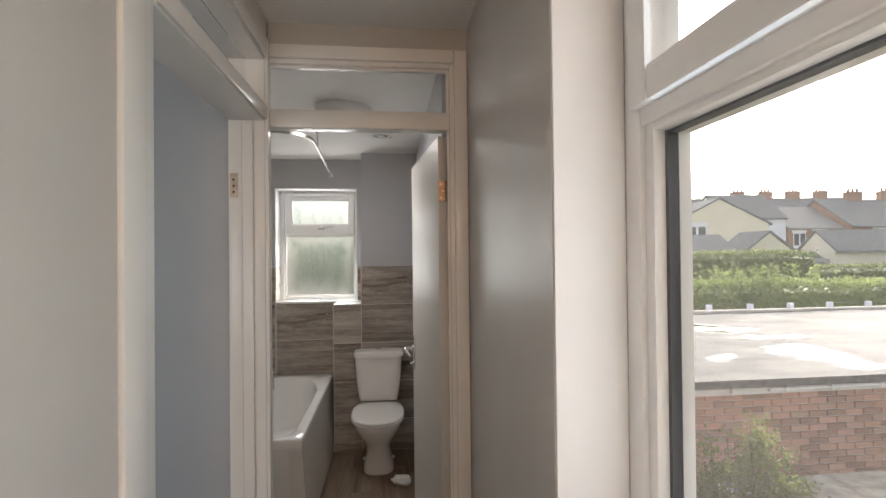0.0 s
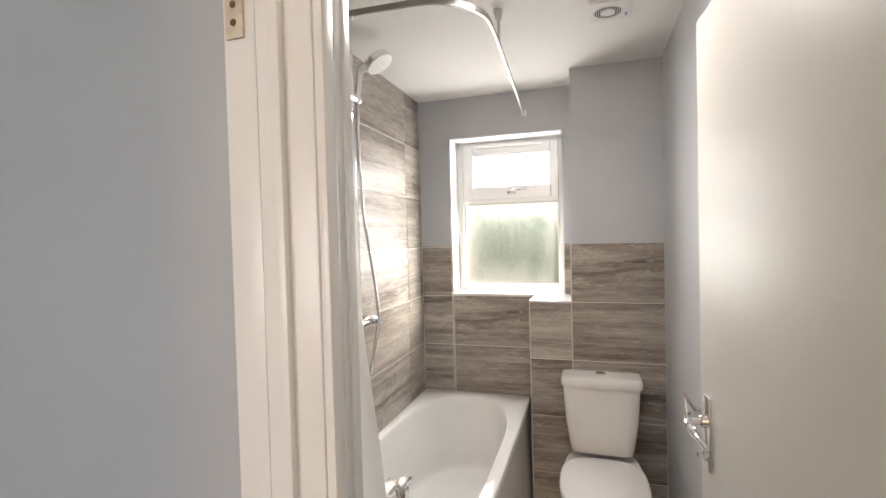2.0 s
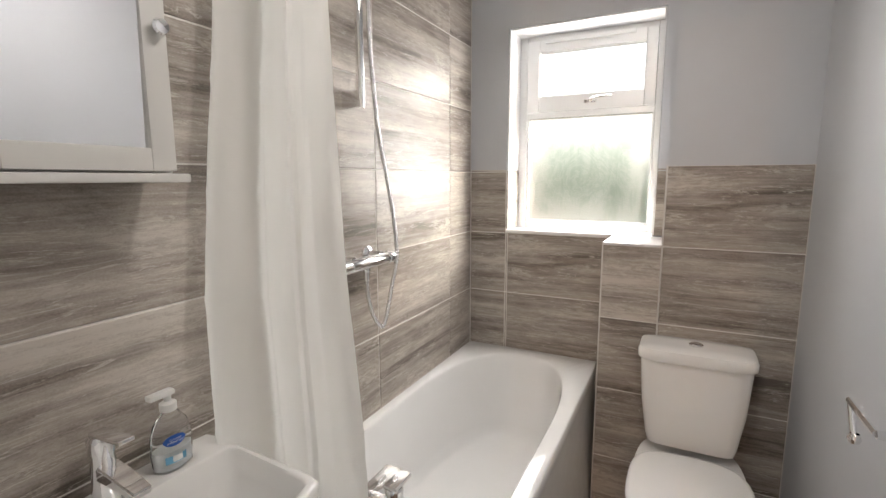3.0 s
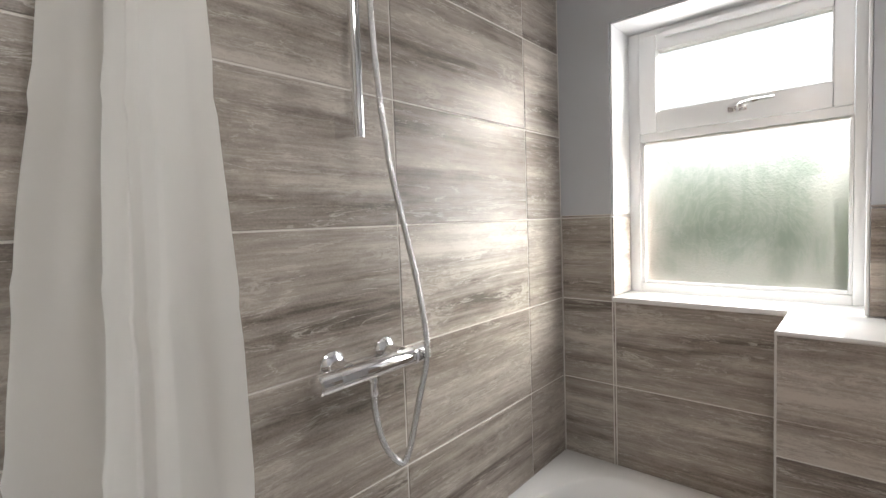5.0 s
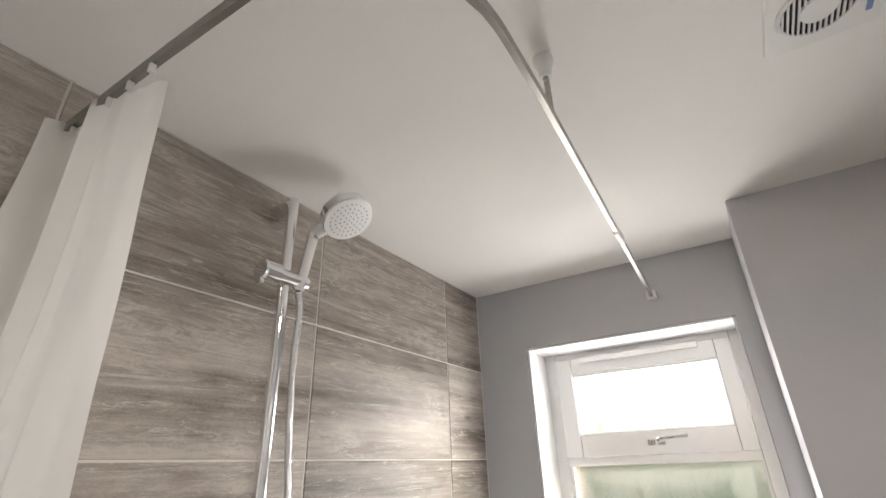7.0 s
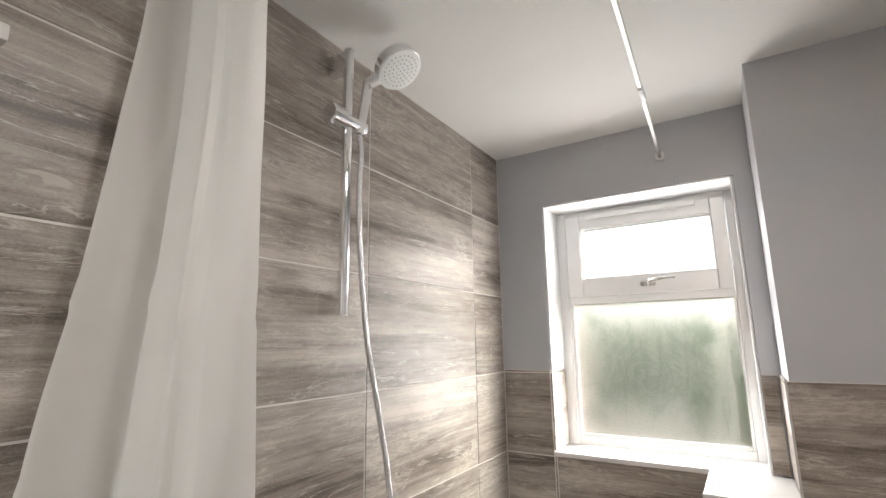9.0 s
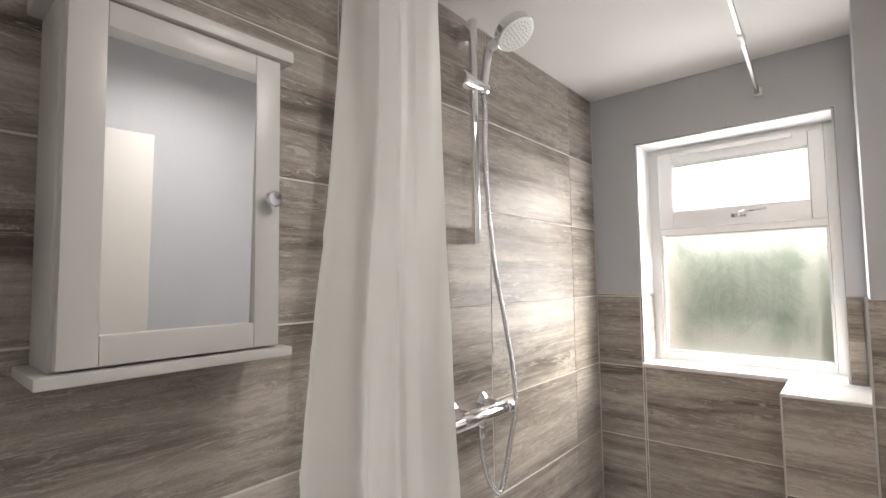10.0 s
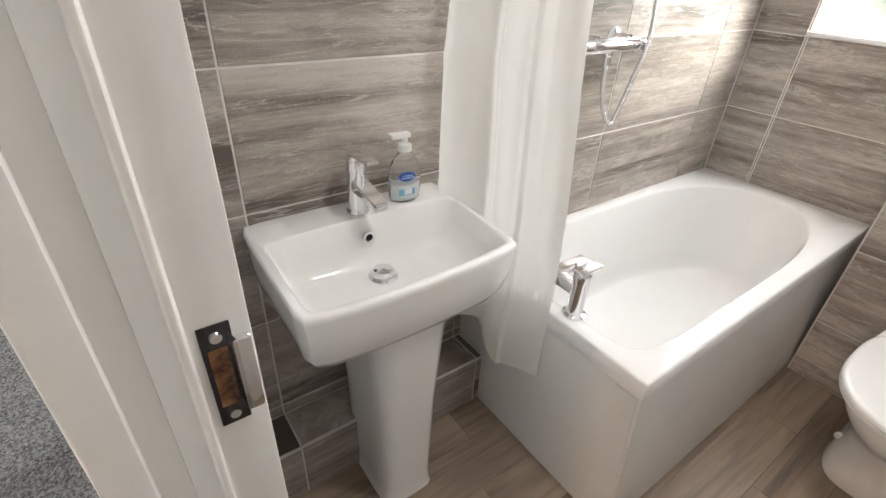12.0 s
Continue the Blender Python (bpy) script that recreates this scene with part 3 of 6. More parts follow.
window_sill = part("window_sill", cube(-0.857, -0.183, 4.29, 4.469, 1.140, 1.157, bevel=0.003), plain("white_sill_tile", (0.78, 0.77, 0.75), 0.12, vary=0.03), bath_window, "glossy pale sill tile")
single("window_reveal", cube(-0.8585, -0.852, 4.306, 4.467, 1.45, 2.104), REVEAL, "white painted window reveal side", "wall")["kind"] = "structure"
single("window_reveal", cube(-0.188, -0.1815, 4.306, 4.467, 1.158, 2.104), REVEAL, "white painted window reveal side", "wall")["kind"] = "structure"
single("window_reveal", cube(-0.8515, -0.1885, 4.306, 4.467, 2.1015, 2.1075), REVEAL, "white painted window reveal head", "wall")["kind"] = "structure"
single("ledge_top", cube(-0.351, -0.132, 4.008, 4.289, 1.1475, 1.157, bevel=0.003), plain("white_ledge_tile", (0.78, 0.77, 0.75), 0.12, vary=0.03), "glossy pale tile on top of the pipe boxing", "tile")["kind"] = "structure"

hall_window = thing("window_2", (0.54, 0.5, 0.98), "white plastic hall window with a top-hung light and clear panes", "window")
tagged(hall_window, kind="structure")
four_bars("window_frame", hall_window, "x", 0.54, 0.62, 0.002, 1.083, 0.99, 2.178, (0.055, 0.055, 0.06, 0.055), UPVC, 0.006)
part("transom", cube(0.541, 0.62, 0.057, 1.028, 1.770, 1.83, bevel=0.005), UPVC, hall_window)
four_bars("sash", hall_window, "x", 0.522, 0.59, 0.045, 1.04, 1.80, 2.135, (0.062, 0.062, 0.062, 0.05), UPVC, 0.01)
four_bars("bead", hall_window, "x", 0.548, 0.58, 0.055, 1.03, 1.048, 1.775, (0.032, 0.032, 0.032, 0.02), UPVC, 0.008)
four_bars("gasket", hall_window, "x", 0.570, 0.590, 0.083, 1.001, 1.076, 1.757, (0.010, 0.012, 0.010, 0.006), SPACER, 0.0)
four_bars("outer_lip", hall_window, "x", 0.590, 0.612, 0.082, 1.002, 1.075, 1.758, (0.012, 0.014, 0.012, 0.007), UPVC, 0.0)
part("pane", cube(0.582, 0.586, 0.09, 0.995, 1.08, 1.755), HAZED_GLASS, hall_window, "clear glass").visible_shadow = False
part("pane", cube(0.556, 0.560, 0.10, 0.985, 1.855, 2.092), GLASS, hall_window, "clear glass").visible_shadow = False
hh = part("handle", cube(0.506, 0.522, 0.60, 0.68, 1.822, 1.842, bevel=0.006), BLACK, hall_window, "black window handle")
part("lever", cube(0.484, 0.507, 0.57, 0.70, 1.835, 1.853, bevel=0.008), BLACK, hh)
part("window_sill", cube(0.375, 0.541, 0.0, 1.083, 0.965, 0.99, bevel=0.005), GLOSS, hall_window, "white painted window board")
single("window_reveal", cube(0.400, 0.539, 1.079, 1.0845, 0.991, 2.178), REVEAL, "white painted window reveal", "wall")["kind"] = "structure"
single("window_reveal", cube(0.400, 0.539, 0.0005, 0.006, 0.991, 2.178), REVEAL, "white painted window reveal", "wall")["kind"] = "structure"

front_window = thing("window_4", (-1.75, -1.9, 0.88), "white plastic front bedroom window with clear glass", "window")
tagged(front_window, kind="structure")
four_bars("window_frame", front_window, "y", -1.95, -1.88, -2.498, -1.002, 0.882, 2.118, (0.055, 0.055, 0.055, 0.055), UPVC, 0.005)
part("mullion", cube(-1.78, -1.72, -1.95, -1.88, 0.937, 2.063, bevel=0.005), UPVC, front_window)
part("pane", cube(-2.44, -1.78, -1.92, -1.916, 0.94, 2.06), GLASS, front_window, "clear glass").visible_shadow = False
part("pane", cube(-1.72, -1.06, -1.92, -1.916, 0.94, 2.06), GLASS, front_window, "clear glass").visible_shadow = False
bed_window = thing("window_3", (-1.51, 4.6, 1.15), "white plastic bedroom window with clear glass", "window")
tagged(bed_window, kind="structure")
four_bars("window_frame", bed_window, "y", 4.60, 4.66, -1.798, -1.222, 1.152, 1.948, (0.05, 0.05, 0.05, 0.05), UPVC, 0.005)
part("pane", cube(-1.75, -1.27, 4.628, 4.632, 1.2, 1.9), GLASS, bed_window, "clear glass").visible_shadow = False


# ---- doors ----
def hinge(parent, x, y, z, m=BRASS):
    """A butt hinge seen on the hinge edge of an open leaf."""
    h = part("hinge", cube(x, x + 0.032, y - 0.0025, y, z - 0.040, z + 0.040), m, parent, "worn brass butt hinge")
    part("knuckle", tube(bmesh.new(), [(x + 0.033, y - 0.006, z - 0.040), (x + 0.033, y - 0.006, z + 0.040)], 0.006, 10), m, h)
    for dz in (-0.026, 0, 0.026):
        part("screw", lathe(bmesh.new(), [(0.004, y - 0.004), (0.004, y - 0.002)], (x + 0.012 + 0.008 * (dz == 0), 0, z + dz), "y", 8), SATIN, h)


def bathroom_door():
    root = thing("door_1", (0.296, 2.068, 0), "cream-white painted flush door standing open against the wall", "door")
    tagged(root, kind="structure")
    ang = math.atan2(0.215 - 0.286, 2.783 - 2.070)
    leaf = cube(0, 0.036, 0, 0.716, 0.008, 2.008, bevel=0.003)
    rot = Matrix.Rotation(-ang, 4, "Z")

    def put(bm):
        bmesh.ops.transform(bm, matrix=Matrix.Translation((0.286, 2.070, 0)) @ rot, verts=bm.verts)
        return bm
    body = part("leaf", put(leaf), DOOR_PAINT, root)
    for hz in (1.792, 0.22):
        hinge(root, 0.284, 2.0665, hz)
    plate = part("lock_plate", put(cube(-0.007, 0, 0.636, 0.676, 0.94, 1.115, bevel=0.003)), CHROME, root, "chrome lever-lock back plate")
    part("rose", put(lathe(bmesh.new(), [(0.016, -0.006), (0.014, -0.018), (0.009, -0.022), (0.009, -0.05)], (0, 0.656, 1.055), "x", 16)), CHROME, plate)
    part("lever_handle", put(tube(bmesh.new(), spline([(-0.045, 0.656, 1.055), (-0.052, 0.64, 1.056), (-0.050, 0.59, 1.048), (-0.040, 0.545, 1.036)], 5), [0.008] * 6 + [0.009] * 5 + [0.006] * 5, 12)), CHROME, plate, "curved chrome lever")
    part("thumb_turn", put(lathe(bmesh.new(), [(0.012, -0.006), (0.011, -0.014), (0.006, -0.016), (0.006, -0.026)], (0, 0.656, 0.975), "x", 14)), CHROME, plate)
    part("latch_plate", put(cube(0.007, 0.029, 0.7155, 0.7175, 0.95, 1.10)), BRASS, root)
    return root


bathroom_door()


def leaning_door():
    root = thing("leaning_door", (-1.49, 2.02, 0.004), "unhung white flush door leaning against the bedroom wall", "door")
    m = Matrix.Translation((-1.495, 2.02, 0.004)) @ Matrix.Rotation(radians(9.2), 4, "Y")

    def put(bm):
        bmesh.ops.transform(bm, matrix=m, verts=bm.verts)
        return bm
    part("leaf", put(cube(0, 0.036, 0, 0.70, 0.006, 1.98, bevel=0.003)), DOOR_PAINT, root)
    hg = part("hinge", put(cube(0.004, 0.034, -0.003, 0.0, 1.76, 1.85)), BRASS, root, "steel hinge left on the door edge")
    part("knuckle", put(tube(bmesh.new(), [(0.037, -0.004, 1.76), (0.037, -0.004, 1.85)], 0.005, 10)), BRASS, hg)
    for dz in (1.78, 1.805, 1.83):
        part("screw", put(tube(bmesh.new(), [(0.018, -0.002, dz), (0.010, -0.018, dz - 0.006)], 0.0022, 6)), SATIN, hg)
    return root


leaning_door()


def hanging_mat():
    """A rug end folded over the top edge of the leaning door."""
    root = thing("rug_scrap", (-1.19, 2.06, 1.96), "grey pile rug scrap with hessian back draped over the door top", "rug")
    back = two_tone("hessian_back", (0.34, 0.32, 0.29), (0.50, 0.48, 0.44), 160, 0.95, bump=0.5)
    pile = two_tone("grey_pile", (0.14, 0.135, 0.13), (0.32, 0.31, 0.30), 120, 1.0, bump=1.0)
    bm = bmesh.new()
    n, k = 12, 8
    A, B, C = Vector((-1.17, 2.03, 2.13)), Vector((-1.262, 2.01, 2.025)), Vector((-1.16, 2.03, 1.965))
    rows = []
    for i in range(n + 1):
        v = i / n
        left = A.lerp(B, v * 2) if v < 0.5 else B.lerp(C, v * 2 - 1)
        right = Vector((-1.145, 2.20, 2.12 - 0.16 * v))
        row = []
        for j in range(k + 1):
            u = j / k
            p = left.lerp(right, u)
            p.x += 0.010 * math.sin(3.1 * v) * (1 - u) + 0.003 * math.sin(14 * u + 5 * v)
            row.append(tuple(p))
        rows.append(row)
    rings(bm, rows, False, False, False)
    body = part("backing", bm, back, root)
    sol = body.modifiers.new("thickness", "SOLIDIFY")
    sol.thickness = 0.008
    bm = bmesh.new()
    rnd = random.Random(5)
    edge = [rows[i][0] for i in range(n + 1)]
    for a, b in zip(edge, edge[1:]):
        for q in range(5):
            p = Vector(a).lerp(Vector(b), q / 9)
            d = Vector((rnd.uniform(-1, 0.2), rnd.uniform(-0.7, 0.4), rnd.uniform(-1, 0.3))).normalized() * rnd.uniform(0.006, 0.012)
            tube(bm, [p, p + d * 0.6, p + d], [0.0032, 0.0028, 0.001], 5)
    part("pile_edge", bm, pile, root, "dark grey tufted edge")


hanging_mat()


def veiled(m, colour, k):
    """Thin cloth or leaf that lets some light through."""
    t = m.node_tree
    tr = t.nodes.new("ShaderNodeBsdfTranslucent")
    tr.inputs[0].default_value = (*colour, 1)
    mx = t.nodes.new("ShaderNodeMixShader")
    mx.inputs[0].default_value = k
    t.links.new(t.nodes["Principled BSDF"].outputs[0], mx.inputs[1])
    t.links.new(tr.outputs[0], mx.inputs[2])
    t.links.new(mx.outputs[0], t.nodes["Material Output"].inputs[0])
    return m


def bedroom_pendant():
    root = thing("pendant_lamp", (-2.237, 2.852, HALL_CEIL), "bedroom pendant lamp with a tan fabric drum shade", "lamp")
    shade = two_tone("tan_fabric", (0.30, 0.22, 0.155), (0.40, 0.30, 0.21), 90, 0.8, bump=0.2)
    part("ceiling_rose", lathe(bmesh.new(), [(0.045, 2.41), (0.045, 2.395), (0.02, 2.38)], (-2.237, 2.852, 0)), PLASTIC, root)
    part("cord", tube(bmesh.new(), [(-2.237, 2.852, 2.385), (-2.237, 2.852, 2.05)], 0.004, 8), PLASTIC, root)
    part("shade", lathe(bmesh.new(), [(0.092, 2.125), (0.102, 1.895), (0.099, 1.895), (0.089, 2.125)], (-2.237, 2.852, 0), "z", 32, False), veiled(shade, (0.62, 0.44, 0.30), 0.22), root, "tan fabric drum shade")
    part("bulb", lathe(bmesh.new(), [(0.012, 2.05), (0.014, 2.0), (0.034, 1.96), (0.036, 1.94), (0.02, 1.915)], (-2.237, 2.852, 0)), emissive("lit_bulb", (1.0, 0.88, 0.7), 6.0), root)


bedroom_pendant()


# ---- bathroom things ----
def bathtub():
    x0, x1, y0, y1, zr = LEFT + 0.002, -0.387, 2.865, 4.288, 0.552
    cx, cy, hx, hy = (x0 + x1) / 2, (y0 + y1) / 2, (x1 - x0) / 2, (y1 - y0) / 2
    root = thing("bathtub", (cx, cy, 0), "white acrylic bathtub with a rounded head end and panels", "bathtub")
    bm = bmesh.new()
    loops = [oval(cx, cy, hx - 0.004, hy - 0.004, zr - 0.052, 300, 96), oval(cx, cy, hx, hy, zr - 0.050, 300, 96), oval(cx, cy, hx, hy, zr - 0.007, 300, 96), oval(cx, cy, hx - 0.003, hy - 0.003, zr - 0.002, 300, 96), oval(cx, cy, hx - 0.006, hy - 0.006, zr, 300, 96)]
    for f, dz in ((1.0, 0.0), (0.99, -0.003), (0.98, -0.012), (0.967, -0.05), (0.943, -0.14), (0.915, -0.24), (0.89, -0.33), (0.872, -0.362), (0.835, -0.379), (0.78, -0.383), (0.45, -0.385), (0.08, -0.386)):
        s = 1 - f
        loops.append(oval(cx - 0.006, cy - 0.012 - 0.30 * s * hy, (hx - 0.048) * (1 - 0.8 * s), (hy - 0.058) * (1 - 1.0 * s), zr + dz, 2.5, 96, 9.0))
    rings(bm, loops, True, False, True)
    part("tub", bm, ACRYLIC, root, smooth=50)
    # end panel and side panel
    part("end_panel", cube(x0 + 0.002, x1 - 0.012, y0 + 0.006, y0 + 0.022, 0.0, zr - 0.048, bevel=0.002), PANEL, root, "plain white end panel")
    rows = [(x1 - 0.012, 0.012), (x1 + 0.030, 0.012), (x1 + 0.030, 0.03), (x1 - 0.003, zr - 0.05), (x1 - 0.012, zr - 0.05)]
    bm = rings(bmesh.new(), [[(x, y, z) for x, z in rows] for y in (y0 + 0.004, y1)])
    part("side_panel", bm, PANEL, root, "plain white side panel")
    rows = [(x1 - 0.072, zr - 0.06), (x1 - 0.013, zr - 0.06), (x1 + 0.026, 0.012), (x1 - 0.055, 0.012)]
    part("corner_return", rings(bmesh.new(), [[(x, y, z) for x, z in rows] for y in (y0 + 0.0015, y0 + 0.0055)]), PANEL, root, "return of the side panel with an open joint")
    # waste and overflow
    part("waste", lathe(bmesh.new(), [(0.034, 0.1645), (0.034, 0.169), (0.028, 0.172), (0.0, 0.173)], (cx - 0.012, 3.12, 0), "z", 20, False), CHROME, root)
    # filler tap: pillar with lever, flat spout reaching over the tub
    tx, ty = -0.645, 2.915
    tap = part("bath_tap", lathe(bmesh.new(), [(0.031, zr), (0.031, zr + 0.006), (0.0225, zr + 0.010), (0.0215, zr + 0.105), (0.0225, zr + 0.108), (0.0225, zr + 0.128), (0.0195, zr + 0.133)], (tx, ty, 0)), CHROME, root, "chrome bath filler tap with flat spout")
    part("lever", cube(tx - 0.019, tx + 0.019, ty - 0.020, ty + 0.052, zr + 0.133, zr + 0.143, bevel=0.004), CHROME, tap)
    part("spout_arm", cube(tx - 0.145, tx - 0.016, ty - 0.014, ty + 0.014, zr + 0.060, zr + 0.094, bevel=0.006), CHROME, tap)
    part("pillar", lathe(bmesh.new(), [(0.031, zr), (0.031, zr + 0.006), (0.0225, zr + 0.010), (0.0215, zr + 0.105), (0.0225, zr + 0.128), (0.0195, zr + 0.133)], (tx - 0.165, ty, 0)), CHROME, tap)
    part("lever", cube(tx - 0.184, tx - 0.146, ty - 0.020, ty + 0.052, zr + 0.133, zr + 0.143, bevel=0.004), CHROME, tap)
    part("spout", cube(tx - 0.105, tx - 0.055, ty + 0.010, ty + 0.125, zr + 0.070, zr + 0.090, bevel=0.006), CHROME, tap)
    return root


bathtub()


def washbasin():
    x0, x1, y0, y1, z = LEFT + 0.001, -0.700, 2.226, 2.736, 0.815
    cx, cy, hx, hy = (x0 + x1) / 2, (y0 + y1) / 2, (x1 - x0) / 2, (y1 - y0) / 2
    root = thing("washbasin", (cx, cy, 0), "white ceramic washbasin on a tapered pedestal", "washbasin")

    def loop(dx0, dx1, dy, zz, r, tilt=0.0, n=64, belly=0.0):
        """A rounded rectangle; its front bows out and its front edge may drop."""
        out = []
        ax0, ax1, ay0, ay1 = x0 + dx0, x1 - dx1, y0 + dy, y1 - dy
        mx, my, gx, gy = (ax0 + ax1) / 2, (ay0 + ay1) / 2, (ax1 - ax0) / 2, (ay1 - ay0) / 2
        for px, py, _ in oval(0, 0, 1, 1, 0, r, n):
            q = 0.5 * (px + 1)
            out.append((mx + gx * px + belly * q * (1 - py * py), my + gy * py, zz - tilt * q))
        return out

    bm = bmesh.new()
    T = 0.018
    rings(bm, [
        loop(0.0, 0.075, 0.062, z - 0.180, 7, 0, belly=0.006),
        loop(0.0, 0.042, 0.036, z - 0.177, 9, 0, belly=0.010),
        loop(0.0, 0.024, 0.021, z - 0.163, 13, 0.003, belly=0.013),
        loop(0.0, 0.014, 0.012, z - 0.138, 17, 0.006, belly=0.015),
        loop(0.0, 0.006, 0.006, z - 0.080, 20, 0.011, belly=0.017),
        loop(0.0, 0.001, 0.001, z - 0.018, 24, T, belly=0.018),
        loop(0.0, 0.000, 0.000, z - 0.007, 24, T, belly=0.018),
        loop(0.001, 0.003, 0.003, z - 0.001, 24, T, belly=0.018),
        loop(0.004, 0.007, 0.007, z, 24, T, belly=0.018),
        loop(0.092, 0.017, 0.017, z - 0.001, 22, T, belly=0.017),
        loop(0.096, 0.021, 0.021, z - 0.006, 20, T, belly=0.016),
        loop(0.104, 0.030, 0.032, z - 0.050, 16, 0.012, belly=0.014),
        loop(0.112, 0.042, 0.048, z - 0.090, 11, 0.006, belly=0.011),
        loop(0.124, 0.062, 0.074, z - 0.108, 8, 0.002, belly=0.008),
        loop(0.145, 0.100, 0.130, z - 0.114, 5, 0.0, belly=0.005),
        loop(0.165, 0.150, 0.235, z - 0.116, 3, 0.0),
    ], True, True, True)
    part("bowl", bm, CERAMIC, root, smooth=50)
    bm = bmesh.new()
    px0, px1, pcy = -0.985, -0.742, 2.484
    lv = []
    for zz, w, xf in ((0.0, 0.080, 0.0), (0.012, 0.077, 0.003), (0.06, 0.075, 0.006), (0.35, 0.080, 0.002), (0.55, 0.090, -0.006), (0.640, 0.096, -0.010)):
        lv.append([((px0 + px1 - xf) / 2 + ((px1 - xf) - px0) / 2 * a, pcy + w * b, zz) for a, b, _ in oval(0, 0, 1, 1, 0, 7, 40)])
    rings(bm, lv)
    part("pedestal", bm, CERAMIC, root, smooth=50)
    wx, wy = -0.868, 2.478
    part("waste", lathe(bmesh.new(), [(0.034, z - 0.116), (0.034, z - 0.111), (0.026, z - 0.108), (0.026, z - 0.099), (0.022, z - 0.094), (0.0, z - 0.092)], (wx, wy, 0), "z", 24, False), CHROME, root, "chrome click waste")
    part("overflow", lathe(bmesh.new(), [(0.0145, x0 + 0.112), (0.0145, x0 + 0.117), (0.009, x0 + 0.118), (0.009, x0 + 0.113)], (0, wy, z - 0.043), "x", 18, False), CHROME, root, "chrome overflow ring")
    part("overflow_hole", lathe(bmesh.new(), [(0.0088, x0 + 0.110), (0.0088, x0 + 0.1145)], (0, wy, z - 0.043), "x", 14), DARK, root)
    tx, ty = -0.992, 2.482
    tap = part("basin_tap", lathe(bmesh.new(), [(0.027, z - 0.004), (0.0265, z + 0.004), (0.0225, z + 0.010), (0.0205, z + 0.10), (0.0225, z + 0.104), (0.0225, z + 0.130), (0.018, z + 0.136), (0.0, z + 0.137)], (tx, ty, 0), "z", 24, False), CHROME, root, "chrome mono basin mixer")
    bm = rings(bmesh.new(), [[(tx + 0.010 + d, ty + w * a, z + h + t * b) for a, b in ((-1, -1), (1, -1), (1, 1), (-1, 1))] for d, w, h, t in ((0.0, 0.019, 0.070, 0.014), (0.045, 0.019, 0.066, 0.011), (0.085, 0.018, 0.060, 0.008), (0.108, 0.016, 0.056, 0.006))])
    bmesh.ops.bevel(bm, geom=list(bm.edges), offset=0.003, segments=2, affect="EDGES")
    part("spout", bm, CHROME, tap)
    bm = cube(tx - 0.012, tx + 0.085, ty - 0.014, ty + 0.014, z + 0.135, z + 0.143, bevel=0.003)
    bmesh.ops.rotate(bm, verts=bm.verts, cent=(tx, ty, z + 0.135), matrix=Matrix.Rotation(radians(-4), 3, "Y"))
    part("lever", bm, CHROME, tap)
    return root


washbasin()


